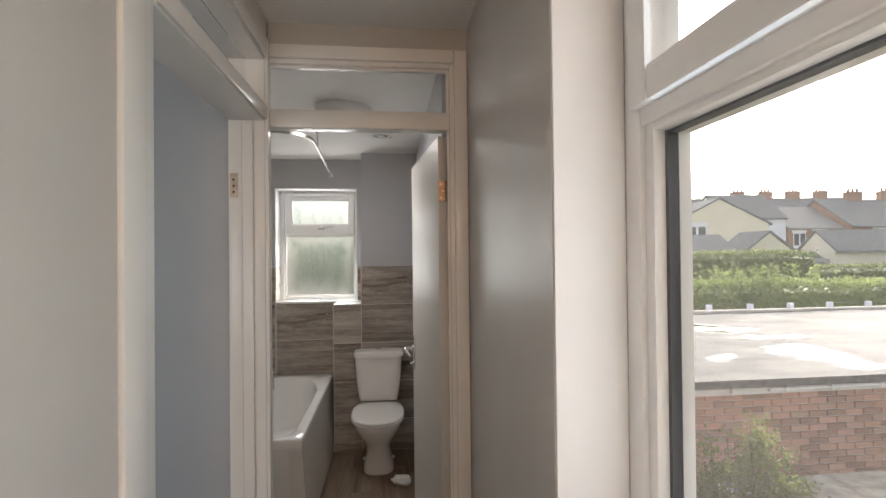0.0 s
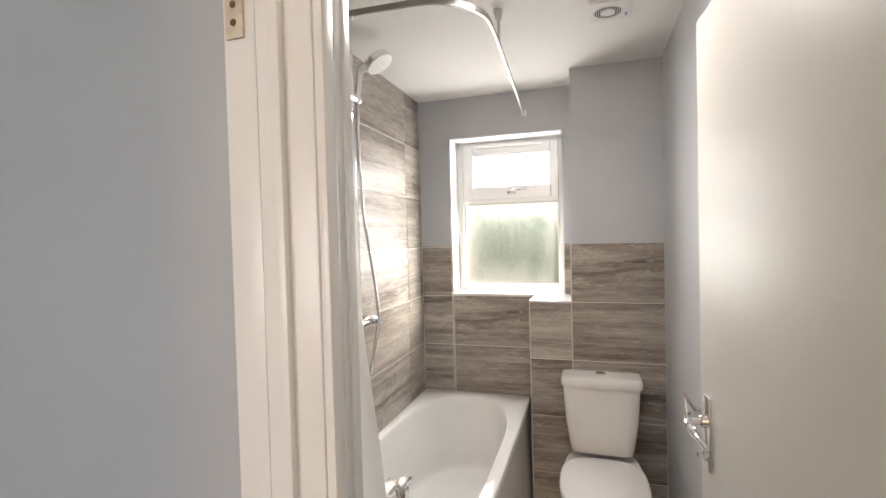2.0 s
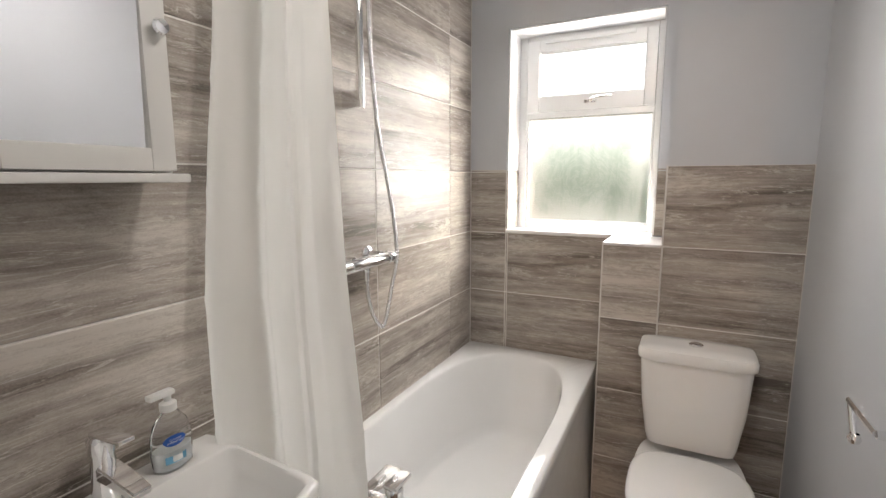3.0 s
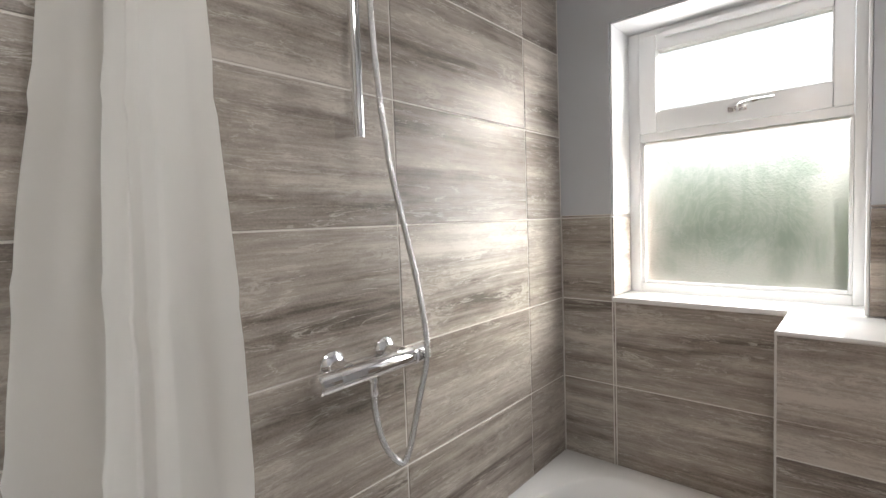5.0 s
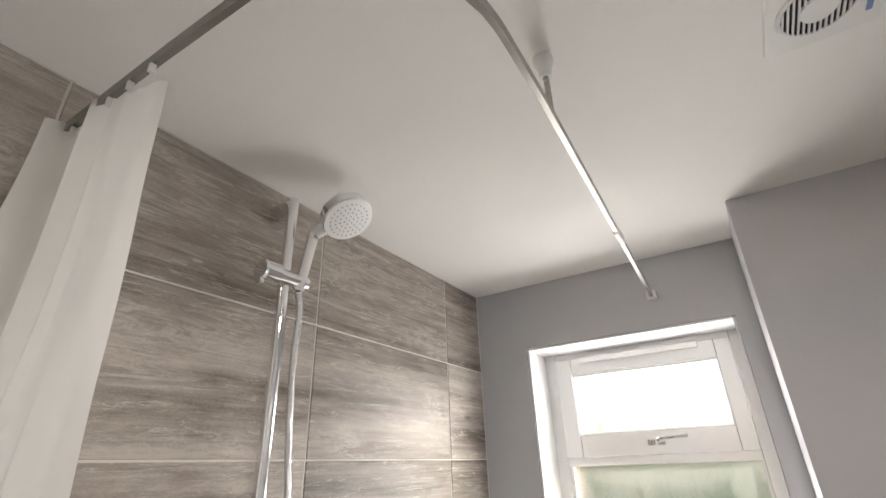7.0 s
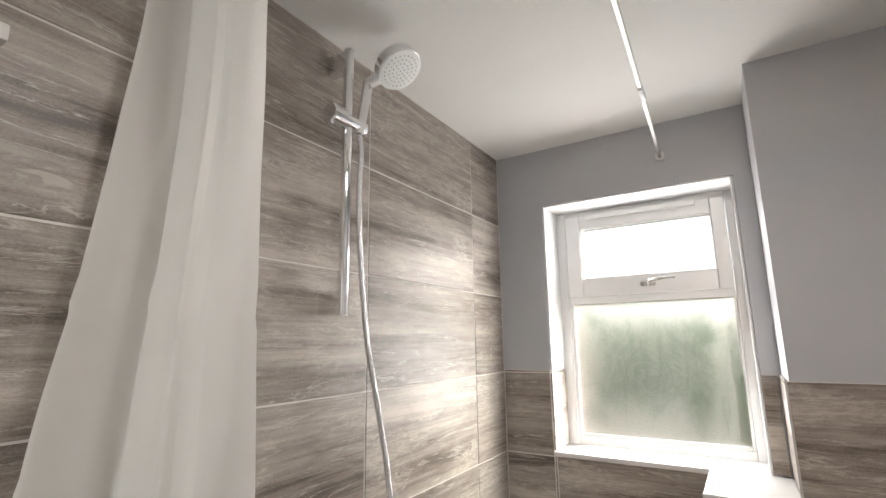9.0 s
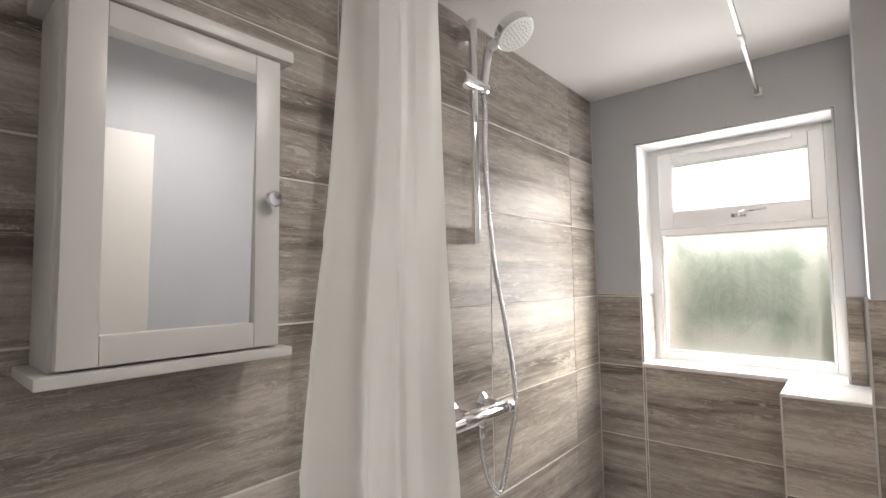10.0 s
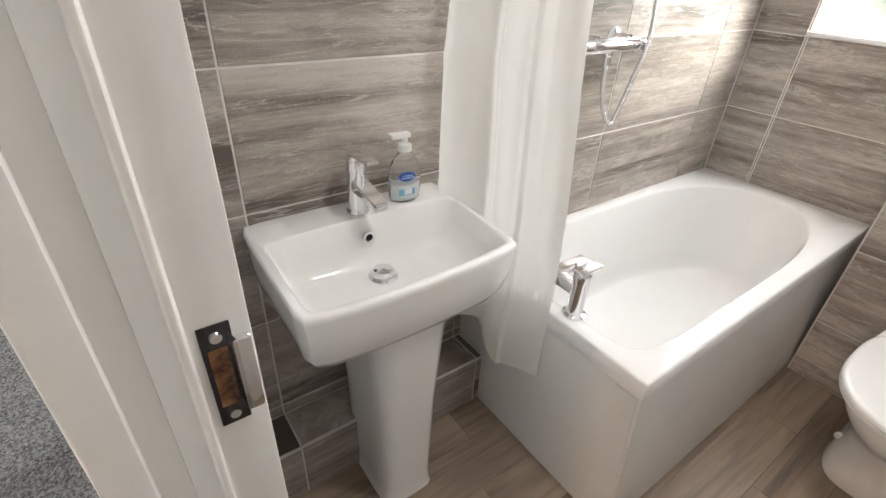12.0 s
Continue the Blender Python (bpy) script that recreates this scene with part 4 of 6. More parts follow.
def soap_bottle():
    x, y, z = -0.995, 2.612, 0.8125
    root = thing("soap_dispenser", (x, y, z), "clear pump bottle of hand soap with a blue label", "soap bottle")
    clear = glass_material("clear_soap", 0.05, (0.93, 0.95, 0.96))
    prof = [(0.0, 0.034, 0.0), (0.004, 0.040, 0.0), (0.03, 0.043, 0), (0.07, 0.042, 0), (0.10, 0.034, 0), (0.118, 0.020, 0), (0.124, 0.014, 0), (0.130, 0.014, 0)]
    bm = rings(bmesh.new(), [[(x + 0.62 * r * math.cos(a), y + r * math.sin(a), z + h) for a in [2 * math.pi * k / 32 for k in range(32)]] for h, r, _ in prof])
    part("bottle", bm, clear, root, "clear plastic bottle")
    bm = rings(bmesh.new(), [[(x + 0.55 * r * math.cos(a), y + 0.9 * r * math.sin(a), z + h) for a in [2 * math.pi * k / 24 for k in range(24)]] for h, r in ((0.003, 0.034), (0.006, 0.040), (0.045, 0.042), (0.046, 0.040))])
    part("soap", bm, plain("pale_soap", (0.78, 0.80, 0.80), 0.25), root)
    part("collar", lathe(bmesh.new(), [(0.016, z + 0.126), (0.016, z + 0.142), (0.010, z + 0.145), (0.007, z + 0.146), (0.007, z + 0.160)], (x, y, 0), "z", 18), PLASTIC, root, "white screw collar")
    bm = cube(x - 0.010, x + 0.010, y - 0.040, y + 0.012, z + 0.158, z + 0.170, bevel=0.004)
    part("pump_head", bm, PLASTIC, root, "white pump head")
    blue = plain("blue_label", (0.02, 0.10, 0.42), 0.4)
    sky_blue = plain("pale_blue_label", (0.16, 0.42, 0.62), 0.4)

    def patch(h0, h1, a0, a1, m, label, r=0.0435, round_ends=False):
        bm = bmesh.new()
        cols = []
        for i in range(9):
            a = a0 + (a1 - a0) * i / 8
            t = abs(i - 4) / 4
            s = math.sqrt(max(0.02, 1 - t * t)) if round_ends else 1.0
            mid, half = (h0 + h1) / 2, (h1 - h0) / 2 * s
            cols.append([(x + 0.62 * r * math.cos(a), y + r * math.sin(a), z + hh) for hh in (mid - half, mid + half)])
        rings(bm, cols, False, False, False)
        part("label", bm, m, root, label)
    patch(0.058, 0.082, -0.75, 0.35, blue, "dark blue oval logo patch", 0.0438, True)
    patch(0.022, 0.038, -0.70, 0.30, sky_blue, "pale blue picture strip", 0.0440)
    patch(0.024, 0.038, -0.35, 0.10, PLASTIC, "", 0.0444)
    words = bpy.data.curves.new("lettering", "FONT")
    words.body, words.size, words.align_x, words.align_y = "CLEANSE\n& MOISTURE", 0.0058, "CENTER", "CENTER"
    words.materials.append(PLASTIC)
    ob = new("lettering", words)
    ob.parent = root
    ob.matrix_local = pose(0.62 * 0.0452, -0.0085, 0.070, 90, 0, 82)
    tagged(ob, "small white capital lettering")


soap_bottle()


def toilet():
    cx = 0.0
    root = thing("toilet", (cx, 3.70, 0), "white close-coupled ceramic toilet with closed lid", "toilet")
    bm = bmesh.new()
    lv = []
    # foot, waist, bowl, rim: half width, front y, back y, power
    for z, w, f, b, p in ((0.0, 0.112, 3.585, 3.98, 3.2), (0.010, 0.113, 3.582, 3.98, 3.2), (0.05, 0.105, 3.592, 3.97, 3.0), (0.12, 0.088, 3.600, 3.96, 2.6), (0.19, 0.092, 3.560, 3.97, 2.4), (0.25, 0.122, 3.490, 3.98, 2.3), (0.31, 0.152, 3.420, 3.99, 2.25), (0.36, 0.170, 3.375, 3.99, 2.2), (0.395, 0.176, 3.358, 3.99, 2.2), (0.408, 0.174, 3.360, 3.99, 2.2)):
        lv.append(oval(cx, (f + b) / 2, w, (b - f) / 2, z, p + 1.2, 48, p))
    rings(bm, lv)
    part("bowl", bm, CERAMIC, root, smooth=50)

    def plate(z0, z1, w, f, b, name, label):
        bm = bmesh.new()
        rings(bm, [oval(cx, (f + b) / 2, w - 0.006, (b - f) / 2 - 0.006, z0, 3.6, 56, 2.3), oval(cx, (f + b) / 2, w, (b - f) / 2, z0 + 0.004, 3.6, 56, 2.3), oval(cx, (f + b) / 2, w, (b - f) / 2, z1 - 0.008, 3.6, 56, 2.3), oval(cx, (f + b) / 2, w - 0.004, (b - f) / 2 - 0.004, z1 - 0.002, 3.6, 56, 2.3), oval(cx, (f + b) / 2, w - 0.014, (b - f) / 2 - 0.014, z1, 3.6, 56, 2.3)])
        part(name, bm, ACRYLIC, root, label, smooth=50)
    plate(0.410, 0.424, 0.181, 3.345, 3.800, "seat", "white toilet seat")
    plate(0.425, 0.446, 0.183, 3.340, 3.805, "lid", "white closed lid")
    bm = bmesh.new()
    ct = []
    for z, w, d in ((0.44, 0.142, 0.155), (0.47, 0.150, 0.160), (0.60, 0.168, 0.172), (0.765, 0.178, 0.178)):
        ct.append([(cx + w * a, 4.004 - d / 2 + d / 2 * b, z) for a, b, _ in oval(0, 0, 1, 1, 0, 6.5, 48)])
    rings(bm, ct)
    part("cistern", bm, CERAMIC, root, smooth=50)
    bm = bmesh.new()
    ct = []
    for z, w, d in ((0.766, 0.183, 0.186), (0.772, 0.188, 0.192), (0.795, 0.188, 0.192), (0.806, 0.183, 0.186), (0.811, 0.160, 0.160), (0.813, 0.08, 0.08)):
        ct.append([(cx + w * a, 4.006 - 0.096 + d / 2 * b, z) for a, b, _ in oval(0, 0, 1, 1, 0, 6.0, 48)])
    rings(bm, ct)
    part("cistern_lid", bm, CERAMIC, root, smooth=50)
    bt = part("flush_button", lathe(bmesh.new(), [(0.024, 0.811), (0.024, 0.818), (0.020, 0.821), (0.0, 0.822)], (cx, 3.912, 0), "z", 20, False), CHROME, root, "chrome dual flush button")
    for s in (-1, 1):
        part("fixing_cap", lathe(bmesh.new(), [(0.012, 0.0), (0.012, 0.008), (0.008, 0.016), (0.0, 0.018)], (cx + s * 0.104, 3.72, 0.06), "z", 12, False), PLASTIC, root)


toilet()


def shower_set():
    ry, rx = 3.288, -0.985
    root = thing("shower", (LEFT, ry, 1.13), "chrome thermostatic bar shower with riser rail and handset", "shower")
    bar = part("riser_rail", tube(bmesh.new(), [(rx, ry, 1.626), (rx, ry, 2.298)], 0.0125, 20), CHROME, root, "chrome riser rail")
    for z in (1.654, 2.266):
        part("wall_bracket", cube(LEFT, rx + 0.002, ry - 0.0135, ry + 0.0135, z - 0.026, z + 0.026, bevel=0.003), CHROME, root, "square chrome rail bracket")
    sl = part("slider", lathe(bmesh.new(), [(0.021, ry - 0.066), (0.025, ry - 0.062), (0.025, ry - 0.026), (0.019, ry - 0.023), (0.019, ry + 0.052), (0.015, ry + 0.057)], (rx + 0.004, 0, 2.100), "y", 20), CHROME, root, "chrome sliding handset holder")
    part("lever", cube(rx - 0.002, rx + 0.014, ry - 0.070, ry - 0.060, 2.068, 2.082, bevel=0.002), CHROME, sl)
    # handset
    a, c = Vector((rx + 0.012, ry + 0.030, 2.076)), Vector((-0.890, ry + 0.080, 2.259))
    nrm = Vector((0.52, 0.02, -0.85)).normalized()
    down = ((a - c) - nrm * nrm.dot(a - c)).normalized()  # in the plate's plane, towards the grip
    b, rim = c + down * 0.088 - nrm * 0.012, c + down * 0.048 - nrm * 0.008
    hs = part("handset", tube(bmesh.new(), [a, a.lerp(b, 0.3), a.lerp(b, 0.8), b], [0.011, 0.0125, 0.0135, 0.014], 16), CHROME, root, "chrome handset with a white round face")
    u = nrm.orthogonal().normalized()
    v = nrm.cross(u)

    def disc(profile):
        return rings(bmesh.new(), [[c + nrm * h + r * (math.cos(2 * math.pi * k / 36) * u + math.sin(2 * math.pi * k / 36) * v) for k in range(36)] for r, h in profile])
    part("head", disc([(0.040, -0.026), (0.056, -0.020), (0.060, -0.014), (0.060, 0.008)]), CHROME, hs)
    part("face", disc([(0.0595, 0.006), (0.0585, 0.013), (0.052, 0.014)]), PLASTIC, hs, "white nozzle plate")
    bm = bmesh.new()
    for ring, cnt in ((0.0, 1), (0.011, 6), (0.022, 12), (0.033, 18), (0.045, 24)):
        for k in range(cnt):
            an = 2 * math.pi * (k + 0.5 * (cnt % 4)) / cnt
            p = c + nrm * 0.014 + ring * (math.cos(an) * u + math.sin(an) * v)
            rings(bm, [[p + nrm * h + 0.0019 * (math.cos(2 * math.pi * j / 6) * u + math.sin(2 * math.pi * j / 6) * v) for j in range(6)] for h in (0.0, 0.0015)])
    nz = part("nozzles", bm, plain("grey_rubber", (0.42, 0.42, 0.42), 0.6), hs)
    nz["kind"] = "stuff"
    part("neck", tube(bmesh.new(), [b, b.lerp(rim, 0.5), rim], [0.014, 0.0155, 0.017], 16), PLASTIC, hs)
    # bar valve
    vx, vz = -0.990, 1.135
    vb = part("mixer_bar", lathe(bmesh.new(), [(0.020, 3.158), (0.0225, 3.162), (0.0225, 3.205), (0.020, 3.208), (0.0215, 3.212), (0.0215, 3.415), (0.020, 3.418), (0.0225, 3.422), (0.0225, 3.462), (0.020, 3.466)], (vx, 0, vz), "y", 28), CHROME, root, "chrome thermostatic mixer bar")
    for y in (3.237, 3.387):
        el = part("elbow", lathe(bmesh.new(), [(0.032, LEFT), (0.032, LEFT + 0.006), (0.026, LEFT + 0.012), (0.016, LEFT + 0.016), (0.016, vx)], (0, y, vz + 0.012), "x", 22), CHROME, vb, "chrome wall flange")
    part("outlet", lathe(bmesh.new(), [(0.009, vz - 0.060), (0.011, vz - 0.056), (0.011, vz - 0.030), (0.014, vz - 0.026), (0.014, vz - 0.015)], (vx, 3.30, 0), "z", 14), CHROME, vb)
    # hose: down from the outlet in a loop, up past the bar to the slider
    pts = [(vx, 3.300, vz - 0.055), (vx + 0.002, 3.302, 1.03), (vx + 0.008, 3.318, 0.96), (vx + 0.012, 3.350, 0.912), (vx + 0.014, 3.372, 0.905), (vx + 0.016, 3.392, 0.945), (vx + 0.022, 3.418, 1.04), (vx + 0.030, 3.440, 1.14), (vx + 0.026, 3.430, 1.27), (vx + 0.020, 3.398, 1.42), (vx + 0.016, 3.360, 1.58), (vx + 0.014, 3.336, 1.76), (vx + 0.013, 3.327, 1.92), (vx + 0.014, 3.330, 2.03), (rx + 0.012, ry + 0.030, 2.076)]
    part("hose", tube(bmesh.new(), spline(pts, 8), 0.0072, 12), plain("ribbed_chrome_hose", (0.70, 0.70, 0.71), 0.2, 1.0, vary=0.2, scale=180, bump=0.4, bump_scale=400), root, "ribbed chrome shower hose")
    return root


shower_set()

RAIL_Z = 2.218


def curtain_rail():
    root = thing("curtain_rail", (-0.36, 3.27, CEIL), "white and chrome bent shower curtain rail with ceiling stay", "curtain rail")
    pts = [(-0.396, 4.293, RAIL_Z), (-0.380, 3.95, RAIL_Z), (-0.362, 3.55, RAIL_Z), (-0.348, 3.22, RAIL_Z), (-0.345, 3.08, RAIL_Z)]
    arc = [(-0.345 - 0.20 * (1 - math.cos(a)), 3.06 - 0.20 * math.sin(a), RAIL_Z) for a in [math.pi / 2 * k / 10 for k in range(11)]]
    pts += arc + [(-0.72, 2.855, RAIL_Z), (-1.046, 2.850, RAIL_Z)]
    bm = bmesh.new()
    loops = []
    P = [Vector(p) for p in pts]
    for i, p in enumerate(P):
        d = (P[min(i + 1, len(P) - 1)] - P[max(i - 1, 0)]).normalized()
        s = Vector((0, 0, 1)).cross(d).normalized()
        loops.append([p + s * a + Vector((0, 0, b)) for a, b in ((-0.0045, -0.009), (0.0045, -0.009), (0.0045, 0.009), (-0.0045, 0.009))])
    rings(bm, loops)
    bmesh.ops.bevel(bm, geom=[e for e in bm.edges if abs((e.verts[0].co - e.verts[1].co).normalized().z) < 0.5 and len(e.link_faces) == 2 and e.calc_face_angle(0) > 1.0], offset=0.002, segments=2, affect="EDGES")
    part("rail", bm, RAIL_METAL, root, "satin metal rail", smooth=40)
    part("wall_flange", cube(-0.411, -0.381, 4.284, 4.302, RAIL_Z - 0.016, RAIL_Z + 0.014, bevel=0.004), PLASTIC, root, "white end bracket")
    part("wall_flange", cube(-1.05, -1.036, 2.832, 2.870, RAIL_Z - 0.020, RAIL_Z + 0.020, bevel=0.004), PLASTIC, root, "white end bracket")
    part("joint", cube(-0.3775, -0.3645, 3.73, 3.80, RAIL_Z - 0.013, RAIL_Z + 0.012, bevel=0.003), PLASTIC, root, "white rail joint")
    part("stay", tube(bmesh.new(), [(-0.352, 3.27, CEIL - 0.02), (-0.350, 3.262, RAIL_Z + 0.008)], 0.005, 10), SATIN, root)
    part("stay_cup", lathe(bmesh.new(), [(0.017, CEIL), (0.017, CEIL - 0.012), (0.012, CEIL - 0.026), (0.010, CEIL - 0.045)], (-0.352, 3.27, 0), "z", 18), PLASTIC, root)
    for k in range(6):
        x = -1.02 + 0.055 * k
        part("runner", cube(x - 0.003, x + 0.003, 2.848, 2.856, RAIL_Z - 0.024, RAIL_Z - 0.010, bevel=0.001), PLASTIC, root, "white runner hook")


curtain_rail()


def shower_curtain():
    top, bottom = 2.224, 0.352
    bm = bmesh.new()
    nu, nv = 240, 90
    rnd = random.Random(3)
    ph = [rnd.uniform(0, 6.28) for _ in range(8)]
    rows = []
    for j in range(nv + 1):
        v = j / nv
        e = min(1.0, v * 1.5)
        e = e * e * (3 - 2 * e)
        g = max(0.0, min(1.0, (v - 0.50) / 0.36))
        g = g * g * (3 - 2 * g)
        a = Vector((-1.020 + 0.01 * e, 2.850 - 0.125 * e))
        c = Vector((-0.775 + 0.030 * e + 0.085 * g, 2.888 - 0.044 * g))
        ax = (c - a).normalized()
        nn = Vector((ax.y, -ax.x))
        row = []
        for i in range(nu + 1):
            u = i / nu
            w = u + 0.03 * math.sin(5 * u + ph[0] + 0.8 * v)
            tight = 1 - 0.45 * e
            fold = 0.026 * math.sin(2 * math.pi * 2.3 * w + 0.7 * math.sin(1.7 * v + ph[2])) + 0.004 * tight * math.sin(2 * math.pi * 6 * w + ph[3] + 1.6 * v)
            flat = max(0.0, min(1.0, (u - 0.48) / 0.14))
            fold = fold * (1 - 0.80 * flat) + 0.014 * flat * (1 - 0.9 * max(0.0, (u - 0.8) / 0.2))
            fold += 0.003 * math.sin(11 * v + ph[5] + 4 * u) + 0.004 * noise.noise(Vector((u * 5, v * 9, 2.0)))
            fold += 0.006 * max(0.0, 1 - abs(v - 0.60) / 0.016) + 0.006 * max(0.0, 1 - abs(v - 0.78) / 0.014) + 0.005 * max(0.0, 1 - abs(v - 0.33) / 0.014) + 0.004 * max(0.0, 1 - abs(v - 0.47) / 0.012)
            fold += 0.007 * max(0.0, 1 - abs(u - 0.66) / 0.035) + 0.005 * max(0.0, 1 - abs(u - 0.40 - 0.05 * v) / 0.02) * (1 - flat)
            fold += 0.005 * abs(noise.noise(Vector((u * 7 + 2 * v, v * 6, 7.0)))) * min(1.0, 3 * v)
            p = a + ax * (c - a).length * (u + 0.012 * math.cos(2 * math.pi * 3.3 * w)) + nn * fold
            z = top + (bottom + 0.075 * (1 - flat) - top) * v + 0.006 * math.sin(7 * u + ph[6]) * v
            back = max(0.0, (u - 0.80) / 0.20) ** 1.4 * min(1.0, 2.2 * v) * max(0.0, min(1.0, (z - 0.60) / 0.16))  # the free edge curls in over the rim
            p += Vector((-0.026, 0.038)) * back
            row.append((max(p.x, -1.044), min(p.y, 2.862 + 0.14 * max(0.0, min(1.0, (z - 0.59) / 0.10))), z))
        rows.append(row)
    rings(bm, rows, False, False, False)
    ob = single("shower_curtain", bm, CURTAIN, "plain white bunched shower curtain hanging in folds outside the bath", "curtain", (-0.88, 2.83, top), smooth=80)
    return ob


shower_curtain()


def mirror_cabinet():
    x0, xb, y0, y1, z0, z1 = LEFT, -0.930, 2.316, 2.622, 1.418, 1.915
    root = thing("mirror_cabinet", (LEFT, 2.47, 1.40), "white painted wall cabinet with one mirrored door", "bathroom cabinet")
    part("body", cube(x0, xb, y0, y1, z0, z1, bevel=0.002), CABINET, root)
    part("cornice", cube(x0, -0.903, y0 - 0.018, y1 + 0.018, z1, z1 + 0.022, bevel=0.004), CABINET, root)
    part("base_shelf", cube(x0, -0.903, y0 - 0.018, y1 + 0.018, z0 - 0.016, z0, bevel=0.004), CABINET, root)
    fx = xb + 0.0015
    door = part("door", cube(fx, fx + 0.006, y0 + 0.004, y1 - 0.004, z0 + 0.004, z1 - 0.003), CABINET, root)
    d0, d1, e0, e1, st = y0 + 0.004, y1 - 0.004, z0 + 0.004, z1 - 0.003, 0.044
    for dims in ((d0, d0 + st, e0, e1), (d1 - st, d1, e0, e1), (d0 + st, d1 - st, e0, e0 + 0.040), (d0 + st, d1 - st, e1 - 0.036, e1)):
        part("rail", cube(fx + 0.006, fx + 0.018, *dims, bevel=0.0025), CABINET, door)
    sheet = cube(fx + 0.0065, fx + 0.0085, d0 + st - 0.003, d1 - st + 0.003, e0 + 0.037, e1 - 0.033)
    for v in sheet.verts:  # the glass leans out a little at the top
        v.co.x += 0.021 * (v.co.z - e0 - 0.037)
    part("mirror", sheet, MIRROR, door, "plain mirror glass")
    part("knob", lathe(bmesh.new(), [(0.006, fx + 0.017), (0.006, fx + 0.024), (0.013, fx + 0.028), (0.0145, fx + 0.034), (0.012, fx + 0.040), (0.0, fx + 0.042)], (0, 2.598, 1.667), "x", 20, False), CHROME, door, "round chrome knob")


mirror_cabinet()


def ceiling_lamp():
    x, y = -0.150, 2.868
    root = thing("ceiling_lamp", (x, y, CEIL), "round white bulkhead ceiling lamp, switched on", "lamp")
    part("base", lathe(bmesh.new(), [(0.150, CEIL), (0.154, CEIL - 0.010), (0.153, CEIL - 0.045), (0.145, CEIL - 0.068), (0.134, CEIL - 0.080), (0.128, CEIL - 0.082), (0.128, CEIL - 0.070)], (x, y, 0), "z", 56, False), PLASTIC, root, "white plastic ring")
    part("diffuser", lathe(bmesh.new(), [(0.1275, CEIL - 0.070), (0.1275, CEIL - 0.080), (0.110, CEIL - 0.086), (0.05, CEIL - 0.090), (0.0, CEIL - 0.0905)], (x, y, 0), "z", 48, False), DIFFUSER, root, "glowing opal diffuser")


ceiling_lamp()


def ceiling_vent():
    cx, cy, z = 0.048, 3.405, CEIL
    root = thing("extractor_fan", (cx, cy, z), "white square ceiling extractor fan with round grille", "extractor fan")
    part("frame", cube(cx - 0.078, cx + 0.078, cy - 0.078, cy + 0.078, z - 0.014, z, bevel=0.004), PLASTIC, root)
    part("opening", lathe(bmesh.new(), [(0.052, z - 0.0152), (0.052, z - 0.0142)], (cx - 0.008, cy - 0.004, 0), "z", 32), DARK, root)
    part("rim", lathe(bmesh.new(), [(0.050, z - 0.014), (0.050, z - 0.018), (0.056, z - 0.018), (0.057, z - 0.014)], (cx - 0.008, cy - 0.004, 0), "z", 32, False), PLASTIC, root)
    part("hub", lathe(bmesh.new(), [(0.026, z - 0.015), (0.025, z - 0.020), (0.0, z - 0.021)], (cx - 0.008, cy - 0.004, 0), "z", 24, False), PLASTIC, root)
    for k in range(14):
        x = cx - 0.055 + 0.0073 * k
        h = math.sqrt(max(0, 0.051 ** 2 - (x - cx + 0.008) ** 2))
        if h > 0.005:
            part("slat", cube(x - 0.0013, x + 0.0013, cy - 0.004 - h, cy - 0.004 + h, z - 0.0195, z - 0.0155), PLASTIC, root)
    part("indicator", cube(cx + 0.055, cx + 0.063, cy + 0.02, cy + 0.045, z - 0.0155, z - 0.0135), plain("blue_grey_plastic", (0.2, 0.28, 0.5), 0.4), root)


ceiling_vent()


def roll_holder():
    root = thing("toilet_roll_holder", (RIGHT, 3.18, 0.93), "empty chrome toilet roll holder on the grey wall", "holder")
    part("wall_plate", lathe(bmesh.new(), [(0.020, RIGHT), (0.020, RIGHT - 0.008), (0.010, RIGHT - 0.012), (0.008, RIGHT - 0.045)], (0, 3.12, 0.945), "x", 18), CHROME, root)
    part("arm", tube(bmesh.new(), spline([(RIGHT - 0.045, 3.12, 0.945), (RIGHT - 0.046, 3.20, 0.945), (RIGHT - 0.046, 3.275, 0.944)], 5), 0.006, 10), CHROME, root)
    part("bar", tube(bmesh.new(), [(RIGHT - 0.046, 3.268, 0.944), (RIGHT - 0.05, 3.21, 0.895)], 0.006, 10), CHROME, root)
    part("knob", lathe(bmesh.new(), [(0.0, 0.880), (0.010, 0.884), (0.012, 0.892), (0.008, 0.902)], (RIGHT - 0.05, 3.205, 0), "z", 14, False), CHROME, root)


roll_holder()


def crumpled_paper():
    root_at = (0.165, 3.44, 0.0)
    bm = bmesh.new()
    bmesh.ops.create_icosphere(bm, subdivisions=3, radius=0.05)
    for v in bm.verts:
        n = noise.noise(v.co * 30) * 0.4 + noise.noise(v.co * 70) * 0.25
        v.co = v.co * (1 + n)
        v.co.x *= 1.3
        v.co.z = max(-0.0, v.co.z * 0.55 + 0.028)
    bmesh.ops.translate(bm, verts=bm.verts, vec=root_at)
    single("toilet_paper", bm, plain("white_paper", (0.82, 0.81, 0.79), 0.9), "crumpled white end of toilet paper on the floor", "paper", root_at, smooth=0)


crumpled_paper()


# ---- outside ----
VIEW = Matrix.Translation((0.097, 0.232, 0)) @ Matrix.Rotation(radians(-6.37), 4, "Z")
GRASS = two_tone("rough_grass", (0.05, 0.075, 0.03), (0.12, 0.13, 0.06), 3.0, 0.95, shift=False)


